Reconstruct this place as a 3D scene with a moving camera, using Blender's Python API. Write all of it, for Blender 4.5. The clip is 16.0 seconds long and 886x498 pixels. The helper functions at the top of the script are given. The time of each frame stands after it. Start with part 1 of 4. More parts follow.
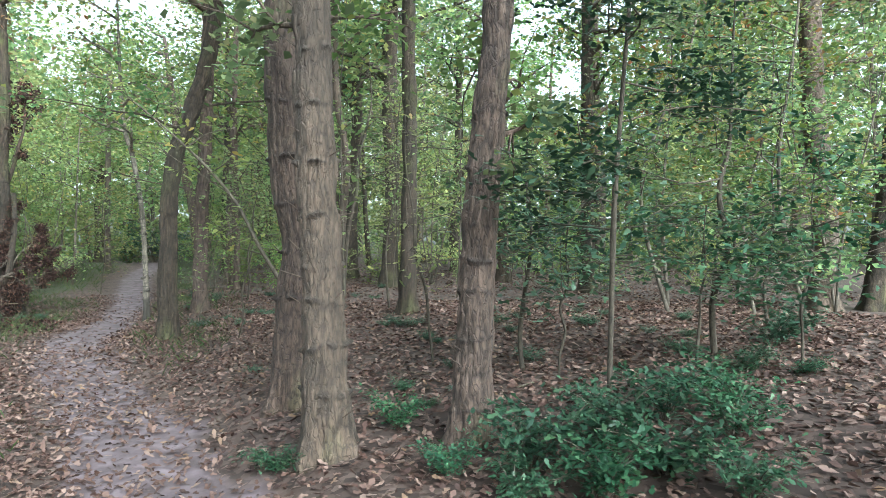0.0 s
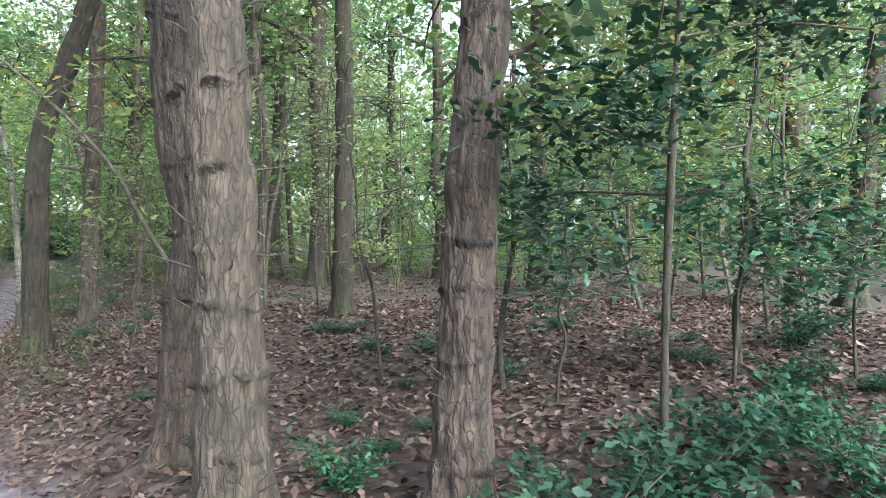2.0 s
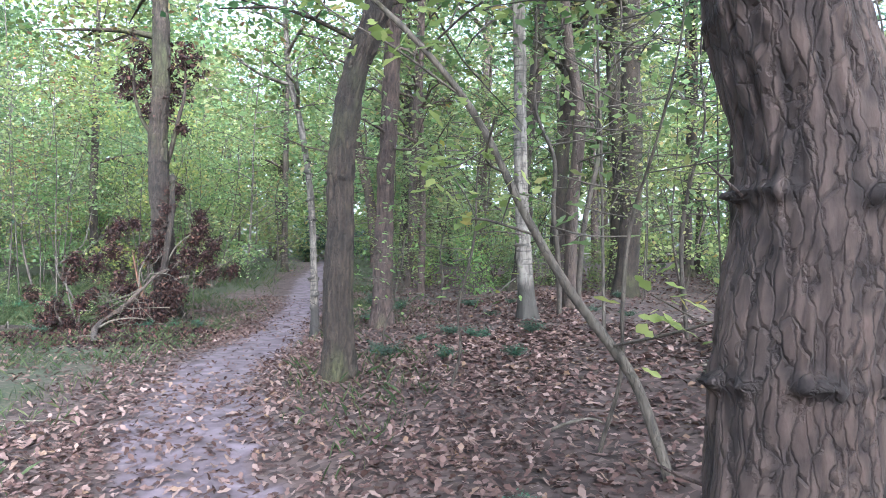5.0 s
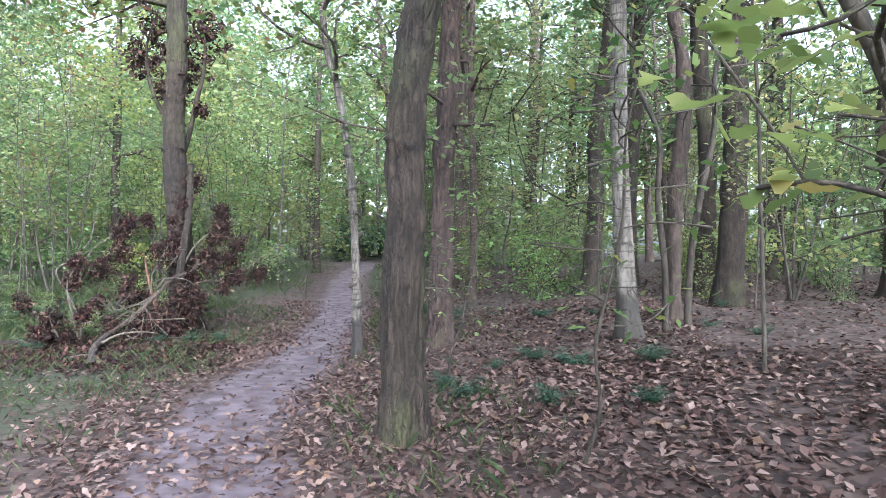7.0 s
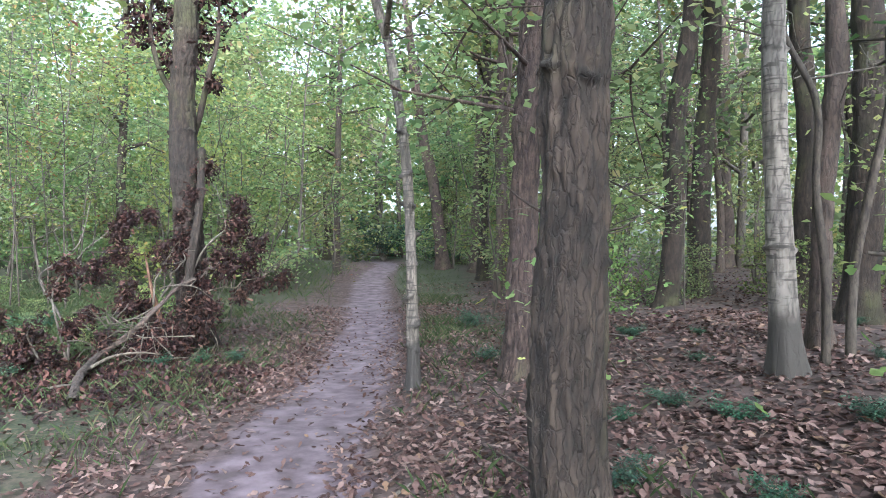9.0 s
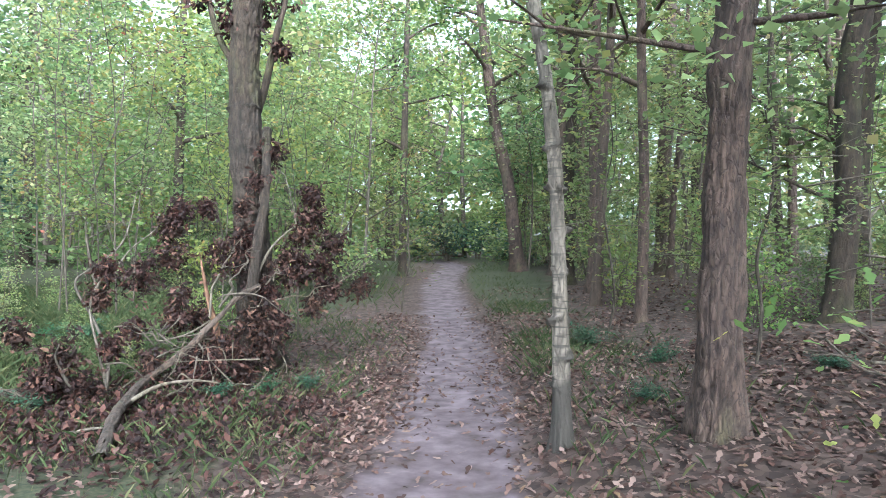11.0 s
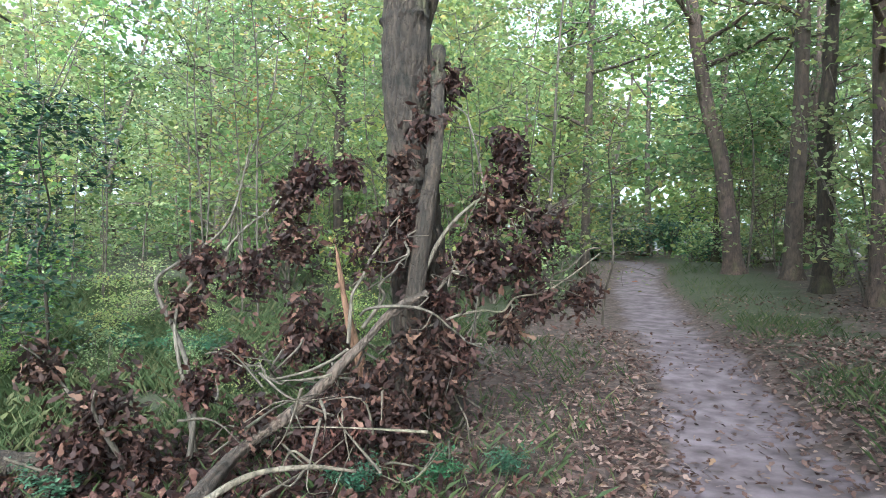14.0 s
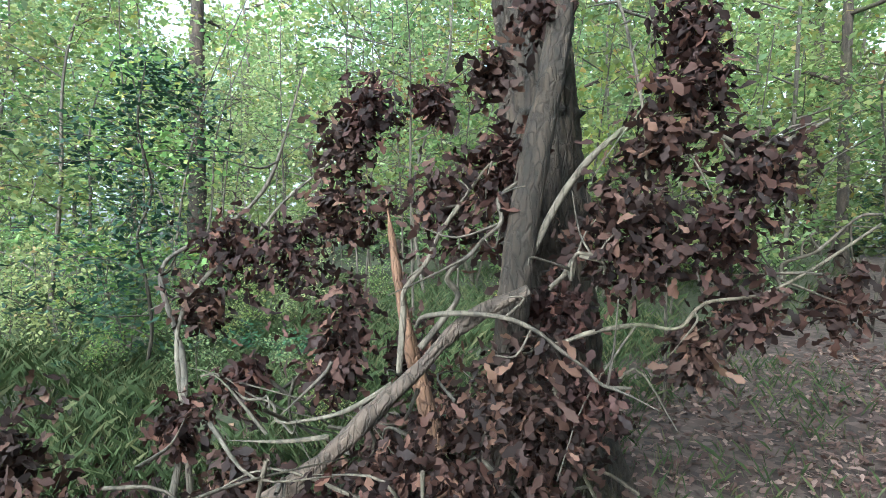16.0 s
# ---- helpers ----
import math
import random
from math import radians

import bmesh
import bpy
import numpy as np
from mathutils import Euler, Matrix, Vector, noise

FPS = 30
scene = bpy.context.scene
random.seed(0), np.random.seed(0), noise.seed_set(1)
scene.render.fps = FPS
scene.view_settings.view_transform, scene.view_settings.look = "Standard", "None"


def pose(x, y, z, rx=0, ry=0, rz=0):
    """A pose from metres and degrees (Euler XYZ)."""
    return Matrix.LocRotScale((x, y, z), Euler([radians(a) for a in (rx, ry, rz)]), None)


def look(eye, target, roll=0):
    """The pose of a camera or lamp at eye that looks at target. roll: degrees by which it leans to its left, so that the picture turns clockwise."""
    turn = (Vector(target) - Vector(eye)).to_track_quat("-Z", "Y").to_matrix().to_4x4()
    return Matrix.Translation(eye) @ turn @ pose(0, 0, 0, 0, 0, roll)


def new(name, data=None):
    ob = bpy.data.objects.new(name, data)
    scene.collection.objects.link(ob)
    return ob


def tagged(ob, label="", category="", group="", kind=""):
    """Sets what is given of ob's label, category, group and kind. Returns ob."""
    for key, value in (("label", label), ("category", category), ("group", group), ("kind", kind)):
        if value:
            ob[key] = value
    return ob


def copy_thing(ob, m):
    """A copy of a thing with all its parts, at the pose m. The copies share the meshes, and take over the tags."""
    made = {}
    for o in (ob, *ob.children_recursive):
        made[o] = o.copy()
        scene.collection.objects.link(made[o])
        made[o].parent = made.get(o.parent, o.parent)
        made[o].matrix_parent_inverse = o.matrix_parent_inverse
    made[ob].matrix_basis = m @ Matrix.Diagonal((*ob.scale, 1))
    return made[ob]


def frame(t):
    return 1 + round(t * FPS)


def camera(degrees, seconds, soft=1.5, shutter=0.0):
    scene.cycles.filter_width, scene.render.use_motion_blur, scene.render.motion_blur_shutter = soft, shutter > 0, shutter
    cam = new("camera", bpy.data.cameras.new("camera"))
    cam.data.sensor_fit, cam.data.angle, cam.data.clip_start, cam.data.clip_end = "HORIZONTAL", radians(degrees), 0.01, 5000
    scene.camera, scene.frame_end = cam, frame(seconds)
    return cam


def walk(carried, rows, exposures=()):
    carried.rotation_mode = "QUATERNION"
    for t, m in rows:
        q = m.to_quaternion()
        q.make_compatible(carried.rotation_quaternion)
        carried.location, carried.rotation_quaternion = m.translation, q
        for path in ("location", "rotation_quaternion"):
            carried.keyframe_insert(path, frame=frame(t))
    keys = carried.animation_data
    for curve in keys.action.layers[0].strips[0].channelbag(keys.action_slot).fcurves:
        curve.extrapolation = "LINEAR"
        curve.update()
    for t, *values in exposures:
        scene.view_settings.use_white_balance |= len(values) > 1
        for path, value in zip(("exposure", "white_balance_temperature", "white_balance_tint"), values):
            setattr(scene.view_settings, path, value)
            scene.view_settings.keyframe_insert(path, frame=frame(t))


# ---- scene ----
cam = camera(68.6, 16.0, soft=0.8, shutter=0.0)
METRES, EYE, TILT, LEAN, TURN = 15.0, 1.5, 0.0, 0.0, 0.0
ROWS = [
    (0.0, 0.0, 0.0, 0.0, 0.0, 0.0, -0.0),
    (0.5, -0.0019, 0.0208, -0.002, -1.43, 0.14, 0.01),
    (1.0, -0.0036, 0.0433, -0.004, -5.4, -0.01, 0.33),
    (1.5, -0.005, 0.0717, -0.0044, -6.59, -0.33, 0.37),
    (2.0, -0.0144, 0.1011, -0.007, -6.61, -0.14, 0.06),
    (2.5, -0.0256, 0.1309, -0.0073, -5.4, -0.25, 0.15),
    (3.0, -0.0394, 0.1608, -0.0073, 0.35, -0.01, -0.08),
    (3.5, -0.0579, 0.1886, -0.0096, 4.98, 0.0, -0.23),
    (4.0, -0.0766, 0.2165, -0.0121, 9.72, -0.13, -0.43),
    (4.5, -0.0948, 0.2424, -0.0116, 13.51, 0.3, -0.57),
    (5.0, -0.1096, 0.2692, -0.0099, 14.46, 0.17, -0.42),
    (7.5, -0.1914, 0.4088, -0.0079, 17.51, 0.02, -0.29),
    (8.0, -0.2094, 0.4355, -0.0062, 17.69, -0.01, -0.34),
    (8.5, -0.2298, 0.4579, -0.006, 17.61, -0.1, -0.4),
    (11.0, -0.3336, 0.5735, -0.0061, 22.41, -0.15, -0.59),
    (11.5, -0.3525, 0.6006, -0.0055, 23.63, -0.34, -0.44),
    (12.0, -0.3716, 0.6281, -0.0065, 25.35, -0.35, -0.51),
    (12.5, -0.3937, 0.6546, -0.0095, 26.94, -0.49, -0.58),
    (13.0, -0.4148, 0.6794, -0.011, 28.73, -0.37, -0.65),
    (13.5, -0.4343, 0.7037, -0.0107, 32.59, -0.31, -0.52),
    (14.0, -0.4561, 0.7255, -0.0133, 36.27, -0.43, -0.98),
    (14.5, -0.4742, 0.7464, -0.0165, 44.89, -0.75, -1.09),
    (15.0, -0.4898, 0.7705, -0.019, 53.81, -0.75, -1.05),
    (15.5, -0.5007, 0.8006, -0.0214, 55.38, -0.64, -0.83),
    (16.0, -0.5082, 0.8374, -0.0217, 55.34, -0.91, -0.58),
]
walk(cam, [(t, pose(0, 0, EYE, TILT, LEAN, TURN) @ pose(METRES * x, METRES * y, METRES * z, 90 + pitch, roll, yaw)) for t, x, y, z, yaw, pitch, roll in ROWS],
     [(0.0, 2.2, 5500, -5), (2.0, 2.32, 5350, -4), (4.5, 2.54, 5100, 10), (8.5, 2.32, 5250, 10), (11.0, 2.5, 5300, 5), (12.0, 2.36, 5400, 5), (13.0, 2.38, 5400, 3), (14.0, 2.38, 5350, 1), (15.0, 2.06, 5650, -4), (16.0, 2.34, 5250, -2)])

# ---- daylight: bright overcast sky above the wood ----
world = bpy.data.worlds.new("overcast_sky")
world.use_nodes = True
scene.world = world
wn = world.node_tree.nodes
sky = wn.new("ShaderNodeTexSky")
sky.sky_type, sky.sun_disc = "NISHITA", False
sky.sun_elevation, sky.sun_rotation = radians(29), radians(148)
sky.air_density, sky.dust_density, sky.ozone_density = 1.0, 4.0, 1.0
grey = wn.new("ShaderNodeHueSaturation")
grey.inputs["Saturation"].default_value = 0.3
world.node_tree.links.new(sky.outputs[0], grey.inputs["Color"])
world.node_tree.links.new(grey.outputs[0], wn["Background"].inputs[0])
wn["Background"].inputs[1].default_value = 0.15
sun = new("sun", bpy.data.lights.new("sun", "SUN"))
sun.data.energy, sun.data.angle, sun.data.color = 1.9, radians(36), (1.0, 0.96, 0.9)
sun.matrix_world = look((0, 0, 30), (-10, 16, 30 - 10.5))

# ---- materials ----
def material(name):
    m = bpy.data.materials.new(name)
    m.use_nodes = True
    return m, m.node_tree.nodes, m.node_tree.links, m.node_tree.nodes["Principled BSDF"]


def ramp(nodes, stops):
    r = nodes.new("ShaderNodeValToRGB")
    e = r.color_ramp.elements
    while len(e) < len(stops):
        e.new(0.5)
    for el, (p, c) in zip(e, stops):
        el.position, el.color = p, (*c, 1)
    return r


def noise_tex(nodes, links, scale, stretch=(1, 1, 1), detail=5.0, coord="Object"):
    tc = nodes.new("ShaderNodeTexCoord")
    mp = nodes.new("ShaderNodeMapping")
    mp.inputs["Scale"].default_value = stretch
    n = nodes.new("ShaderNodeTexNoise")
    n.inputs["Scale"].default_value, n.inputs["Detail"].default_value = scale, detail
    links.new(tc.outputs[coord], mp.inputs[0])
    links.new(mp.outputs[0], n.inputs[0])
    return n


def mixed(nodes, links, fac, a, b, mode="MIX"):
    mx = nodes.new("ShaderNodeMix")
    mx.data_type, mx.blend_type = "RGBA", mode
    for sock, v in ((mx.inputs[0], fac), (mx.inputs[6], a), (mx.inputs[7], b)):
        if isinstance(v, (int, float)):
            sock.default_value = v
        elif isinstance(v, tuple):
            sock.default_value = (*v, 1)
        else:
            links.new(v, sock)
    return mx.outputs[2]


def bark_material(name, dark, mid, light, moss, moss_at=0.58, grain=26.0, bump=0.6, rough_foot=0.0):
    m, n, l, p = material(name)
    fine = noise_tex(n, l, grain, (1, 1, 0.3), 9)
    r = ramp(n, [(0.28, dark), (0.46, mid), (0.8, light)])
    l.new(fine.outputs[0], r.inputs[0])
    big = noise_tex(n, l, 2.3, (1, 1, 0.45), 4)
    mr = ramp(n, [(moss_at, (0, 0, 0)), (moss_at + 0.16, (1, 1, 1))])
    l.new(big.outputs[0], mr.inputs[0])
    col = mixed(n, l, mr.outputs[0], r.outputs[0], moss)
    # per-vertex shade mask: high in furrow recesses and on collars
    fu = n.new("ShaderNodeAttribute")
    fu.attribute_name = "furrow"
    warp = noise_tex(n, l, 17, (1, 1, 0.8), 6)
    tcv = n.new("ShaderNodeTexCoord")
    mpv = n.new("ShaderNodeMapping")
    mpv.inputs["Scale"].default_value = (1, 1, 0.2)
    l.new(mixed(n, l, 0.045, tcv.outputs["Object"], warp.outputs["Color"], "ADD"), mpv.inputs[0])
    cells = []
    for feature in ("DISTANCE_TO_EDGE", "F1"):
        vo = n.new("ShaderNodeTexVoronoi")
        vo.feature = feature
        vo.inputs["Scale"].default_value = grain * 1.5
        l.new(mpv.outputs[0], vo.inputs["Vector"])
        cells.append(vo)
    ab = ramp(n, [(0.0, (0, 0, 0)), (0.12, (1, 1, 1))])
    l.new(cells[0].outputs["Distance"], ab.inputs[0])
    tone = ramp(n, [(0.0, (0.82, 0.81, 0.81)), (1.0, (1.18, 1.17, 1.15))])
    l.new(cells[1].outputs["Color"], tone.inputs[0])
    col = mixed(n, l, 1.0, col, tone.outputs[0], "MULTIPLY")
    vr = ramp(n, [(0.01, (0.7, 0.7, 0.7)), (0.12, (0, 0, 0))])
    l.new(cells[0].outputs["Distance"], vr.inputs[0])
    patch = ramp(n, [(0.42, (0.05, 0.05, 0.05)), (0.58, (1, 1, 1))])
    l.new(noise_tex(n, l, 24, (1, 1, 0.35), 5).outputs[0], patch.inputs[0])
    col = mixed(n, l, mixed(n, l, 1.0, vr.outputs[0], patch.outputs[0], "MULTIPLY"), col, dark)
    # crevice shade painted into the bark colour, dark collar rings with it
    bark_shade = ramp(n, [(0.55, (0, 0, 0)), (0.95, (0.85, 0.85, 0.85))])
    l.new(fu.outputs["Fac"], bark_shade.inputs[0])
    col = mixed(n, l, bark_shade.outputs[0], col, tuple(c * 0.9 for c in dark))
    tint = noise_tex(n, l, 0.9, (1, 1, 0.6), 3)
    tr = ramp(n, [(0.3, (0.72, 0.72, 0.74)), (0.7, (1.2, 1.12, 1.05))])
    l.new(tint.outputs[0], tr.inputs[0])
    col = mixed(n, l, 1.0, col, tr.outputs[0], "MULTIPLY")
    if rough_foot:
        sep = n.new("ShaderNodeSeparateXYZ")
        l.new(tcv.outputs["Object"], sep.inputs[0])
        rag = n.new("ShaderNodeMath")
        rag.operation = "MULTIPLY_ADD"
        rag.inputs[1].default_value = -0.9
        l.new(big.outputs[0], rag.inputs[0])
        l.new(sep.outputs["Z"], rag.inputs[2])
        ft = ramp(n, [(0.0, (1, 1, 1)), (rough_foot * 0.25, (0, 0, 0))])
        l.new(rag.outputs[0], ft.inputs[0])
        col = mixed(n, l, ft.outputs[0], col, dark)
        bands = noise_tex(n, l, 7, (0.7, 0.7, 5.5), 5)
        br = ramp(n, [(0.56, (0, 0, 0)), (0.64, (0.85, 0.85, 0.85))])
        l.new(bands.outputs[0], br.inputs[0])
        col = mixed(n, l, br.outputs[0], col, dark)
    l.new(col, p.inputs["Base Color"])
    p.inputs["Roughness"].default_value = 0.9
    b = n.new("ShaderNodeBump")
    b.inputs["Strength"].default_value, b.inputs["Distance"].default_value = bump, 0.02
    hm = n.new("ShaderNodeMath")
    hm.operation = "MULTIPLY_ADD"
    hm.inputs[1].default_value = 0.6
    l.new(ab.outputs[0], hm.inputs[0])
    l.new(fine.outputs[0], hm.inputs[2])
    l.new(hm.outputs[0], b.inputs["Height"])
    l.new(b.outputs[0], p.inputs["Normal"])
    return m


def leaf_material(name, stops, translucent=0.35, rough=0.55, hue=0.045, vary=((0.8, 1.08), (0.75, 1.3))):
    m, n, l, p = material(name)
    g = n.new("ShaderNodeNewGeometry")
    r = ramp(n, stops)
    l.new(g.outputs["Random Per Island"], r.inputs[0])
    oi = n.new("ShaderNodeObjectInfo")
    hs = n.new("ShaderNodeHueSaturation")
    mr = n.new("ShaderNodeMapRange")
    mr.inputs["To Min"].default_value, mr.inputs["To Max"].default_value = 0.5 - hue, 0.5 + hue * 0.6
    l.new(oi.outputs["Random"], mr.inputs[0])
    l.new(mr.outputs[0], hs.inputs["Hue"])
    for mul, sock, lo, hi in ((7.31, "Saturation", *vary[0]), (13.7, "Value", *vary[1])):
        ml = n.new("ShaderNodeMath")
        ml.operation = "MULTIPLY"
        ml.inputs[1].default_value = mul
        fc = n.new("ShaderNodeMath")
        fc.operation = "FRACT"
        m2 = n.new("ShaderNodeMapRange")
        m2.inputs["To Min"].default_value, m2.inputs["To Max"].default_value = lo, hi
        l.new(oi.outputs["Random"], ml.inputs[0])
        l.new(ml.outputs[0], fc.inputs[0])
        l.new(fc.outputs[0], m2.inputs[0])
        l.new(m2.outputs[0], hs.inputs[sock])
    l.new(r.outputs[0], hs.inputs["Color"])
    l.new(hs.outputs[0], p.inputs["Base Color"])
    p.inputs["Roughness"].default_value = rough
    p.inputs["Specular IOR Level"].default_value = 0.35
    t = n.new("ShaderNodeBsdfTranslucent")
    l.new(hs.outputs[0], t.inputs[0])
    mx = n.new("ShaderNodeMixShader")
    mx.inputs[0].default_value = translucent
    l.new(p.outputs[0], mx.inputs[1])
    l.new(t.outputs[0], mx.inputs[2])
    l.new(mx.outputs[0], n["Material Output"].inputs[0])
    return m


OAK = bark_material("oak_bark", (0.024, 0.017, 0.014), (0.086, 0.060, 0.049), (0.150, 0.108, 0.088), (0.100, 0.098, 0.052))
OAK_GREY = bark_material("grey_oak_bark", (0.034, 0.026, 0.020), (0.090, 0.066, 0.051), (0.124, 0.094, 0.073), (0.095, 0.095, 0.055), 0.6)
OAK_DARK = bark_material("dark_oak_bark", (0.012, 0.009, 0.006), (0.042, 0.030, 0.021), (0.086, 0.063, 0.044), (0.058, 0.060, 0.025), 0.52)
OAK_MOSSY = bark_material("mossy_oak_bark", (0.017, 0.014, 0.009), (0.062, 0.048, 0.031), (0.115, 0.09, 0.06), (0.045, 0.052, 0.018), 0.42)
BIRCH = bark_material("birch_bark", (0.061, 0.052, 0.042), (0.230, 0.207, 0.174), (0.352, 0.318, 0.272), (0.039, 0.033, 0.028), 0.56, 9.0, 0.35, 0.6)
BIRCH_GREY = bark_material("grey_birch_bark", (0.048, 0.041, 0.034), (0.169, 0.149, 0.122), (0.300, 0.265, 0.223), (0.048, 0.046, 0.029), 0.54, 16.0, 0.4, 0.25)
TWIG = bark_material("twig_bark", (0.035, 0.03, 0.024), (0.095, 0.08, 0.062), (0.16, 0.14, 0.11), (0.08, 0.095, 0.045), 0.6, 30, 0.3)
STEM = bark_material("sapling_bark", (0.02, 0.016, 0.012), (0.058, 0.047, 0.035), (0.11, 0.092, 0.07), (0.06, 0.07, 0.03), 0.56, 30, 0.3)
PALE = bark_material("bare_pale_wood", (0.050, 0.042, 0.032), (0.125, 0.106, 0.080), (0.215, 0.188, 0.150), (0.096, 0.100, 0.060), 0.56, 22, 0.4)
SPLINTER = bark_material("torn_wood", (0.063, 0.032, 0.020), (0.154, 0.084, 0.049), (0.231, 0.140, 0.087), (0.112, 0.063, 0.042), 0.7, 30, 0.5)

LEAF = leaf_material("green_leaves", [(0.0, (0.080, 0.138, 0.052)), (0.5, (0.135, 0.207, 0.078)), (0.85, (0.195, 0.276, 0.103)), (1.0, (0.304, 0.276, 0.081))], 0.6)
LEAF_LIGHT = leaf_material("light_green_leaves", [(0.0, (0.145, 0.215, 0.072)), (0.5, (0.228, 0.31, 0.105)), (0.88, (0.32, 0.385, 0.14)), (1.0, (0.42, 0.35, 0.10))], 0.6)
LEAF_HOLLY = leaf_material("dark_glossy_leaves", [(0.0, (0.019, 0.055, 0.029)), (0.6, (0.038, 0.094, 0.051)), (1.0, (0.070, 0.133, 0.063))], 0.25, 0.4, 0.02)
LEAF_TURN = leaf_material("turning_leaves", [(0.0, (0.10, 0.17, 0.05)), (0.6, (0.16, 0.21, 0.06)), (0.88, (0.25, 0.2, 0.07)), (1.0, (0.27, 0.13, 0.06))], 0.45)
LEAF_DEAD = leaf_material("dead_brown_leaves", [(0.0, (0.011, 0.005, 0.004)), (0.5, (0.030, 0.013, 0.010)), (0.85, (0.068, 0.031, 0.022)), (1.0, (0.135, 0.070, 0.047))], 0.1, 0.75, 0.012, ((0.98, 1.06), (0.88, 1.12)))
LITTER = leaf_material("fallen_leaves", [(0.0, (0.036, 0.020, 0.016)), (0.35, (0.088, 0.050, 0.038)), (0.7, (0.152, 0.098, 0.079)), (0.93, (0.25, 0.178, 0.147)), (1.0, (0.18, 0.115, 0.065))], 0.06, 0.75, 0.015, ((0.98, 1.06), (0.88, 1.12)))
GRASS = leaf_material("grass_blades", [(0.0, (0.030, 0.046, 0.016)), (0.6, (0.054, 0.074, 0.027)), (1.0, (0.105, 0.105, 0.048))], 0.3, 0.7, 0.02, ((0.98, 1.06), (0.88, 1.12)))


def ground_material():
    m, n, l, p = material("forest_floor")
    at = n.new("ShaderNodeAttribute")
    at.attribute_name = "trodden"
    a2 = n.new("ShaderNodeAttribute")
    a2.attribute_name = "grassy"
    v = n.new("ShaderNodeTexVoronoi")
    v.inputs["Scale"].default_value = 17
    tc = n.new("ShaderNodeTexCoord")
    wob = noise_tex(n, l, 9, (1, 1, 1), 3)
    add = mixed(n, l, 0.06, tc.outputs["Object"], wob.outputs["Color"], "ADD")
    l.new(add, v.inputs[0])
    lr = ramp(n, [(0.0, (0.022, 0.013, 0.010)), (0.4, (0.055, 0.034, 0.027)), (0.8, (0.10, 0.066, 0.054)), (1.0, (0.15, 0.108, 0.088))])
    l.new(v.outputs["Color"], lr.inputs[0])
    soil = noise_tex(n, l, 5, (1, 1, 1), 9)
    sr = ramp(n, [(0.3, (0.065, 0.046, 0.046)), (0.5, (0.125, 0.092, 0.100)), (0.72, (0.20, 0.153, 0.168))])
    l.new(soil.outputs[0], sr.inputs[0])
    gn = noise_tex(n, l, 30, (1, 1, 1), 6)
    gr = ramp(n, [(0.3, (0.018, 0.023, 0.010)), (0.5, (0.042, 0.048, 0.020)), (0.75, (0.085, 0.072, 0.040))])
    l.new(gn.outputs[0], gr.inputs[0])
    edge = noise_tex(n, l, 3.2, (1, 1, 1), 8)

    def cut(attr, lo, hi):
        s = n.new("ShaderNodeMath")
        s.operation = "ADD"
        l.new(attr.outputs["Fac"], s.inputs[0])
        l.new(edge.outputs[0], s.inputs[1])
        r = ramp(n, [(lo, (0, 0, 0)), (hi, (1, 1, 1))])
        h = n.new("ShaderNodeMath")
        h.operation = "MULTIPLY"
        h.inputs[1].default_value = 0.5
        l.new(s.outputs[0], h.inputs[0])
        l.new(h.outputs[0], r.inputs[0])
        return r.outputs[0]
    col = mixed(n, l, cut(a2, 0.5, 0.68), lr.outputs[0], gr.outputs[0])
    col = mixed(n, l, cut(at, 0.5, 0.64), col, sr.outputs[0])
    l.new(col, p.inputs["Base Color"])
    p.inputs["Roughness"].default_value = 0.95
    b = n.new("ShaderNodeBump")
    b.inputs["Strength"].default_value, b.inputs["Distance"].default_value = 0.5, 0.02
    l.new(soil.outputs[0], b.inputs["Height"])
    l.new(b.outputs[0], p.inputs["Normal"])
    return m


FLOOR = ground_material()

# ---- mesh helpers ----
rng = np.random.default_rng(7)


def vnoise(P, seed=0):
    """Smooth value noise in 0..1 at the rows of P."""
    i = np.floor(P).astype(np.int64)
    f = P - i
    f = f * f * (3 - 2 * f)
    out = np.zeros(len(P))
    for dx in (0, 1):
        for dy in (0, 1):
            for dz in (0, 1):
                h = ((i[:, 0] + dx) * 374761393 + (i[:, 1] + dy) * 668265263 + (i[:, 2] + dz) * 2147483647 + seed * 974711) & 0xFFFFFFFF
                h = ((h ^ (h >> 13)) * 1274126177) & 0xFFFFFFFF
                h = (h ^ (h >> 16)) & 0xFFFF
                w = np.where(dx, f[:, 0], 1 - f[:, 0]) * np.where(dy, f[:, 1], 1 - f[:, 1]) * np.where(dz, f[:, 2], 1 - f[:, 2])
                out += w * h / 65535.0
    return out


def fast_mesh(name, V, F, mat, smooth=True):
    V, F = np.asarray(V, dtype=np.float32), np.asarray(F, dtype=np.int32)
    me = bpy.data.meshes.new(name)
    me.vertices.add(len(V))
    me.vertices.foreach_set("co", V.ravel())
    k = F.shape[1]
    me.loops.add(F.size)
    me.loops.foreach_set("vertex_index", F.ravel())
    me.polygons.add(len(F))
    me.polygons.foreach_set("loop_start", np.arange(0, F.size, k, dtype=np.int32))
    me.polygons.foreach_set("use_smooth", np.full(len(F), smooth))
    me.materials.append(mat)
    me.update()
    me.validate()
    return me


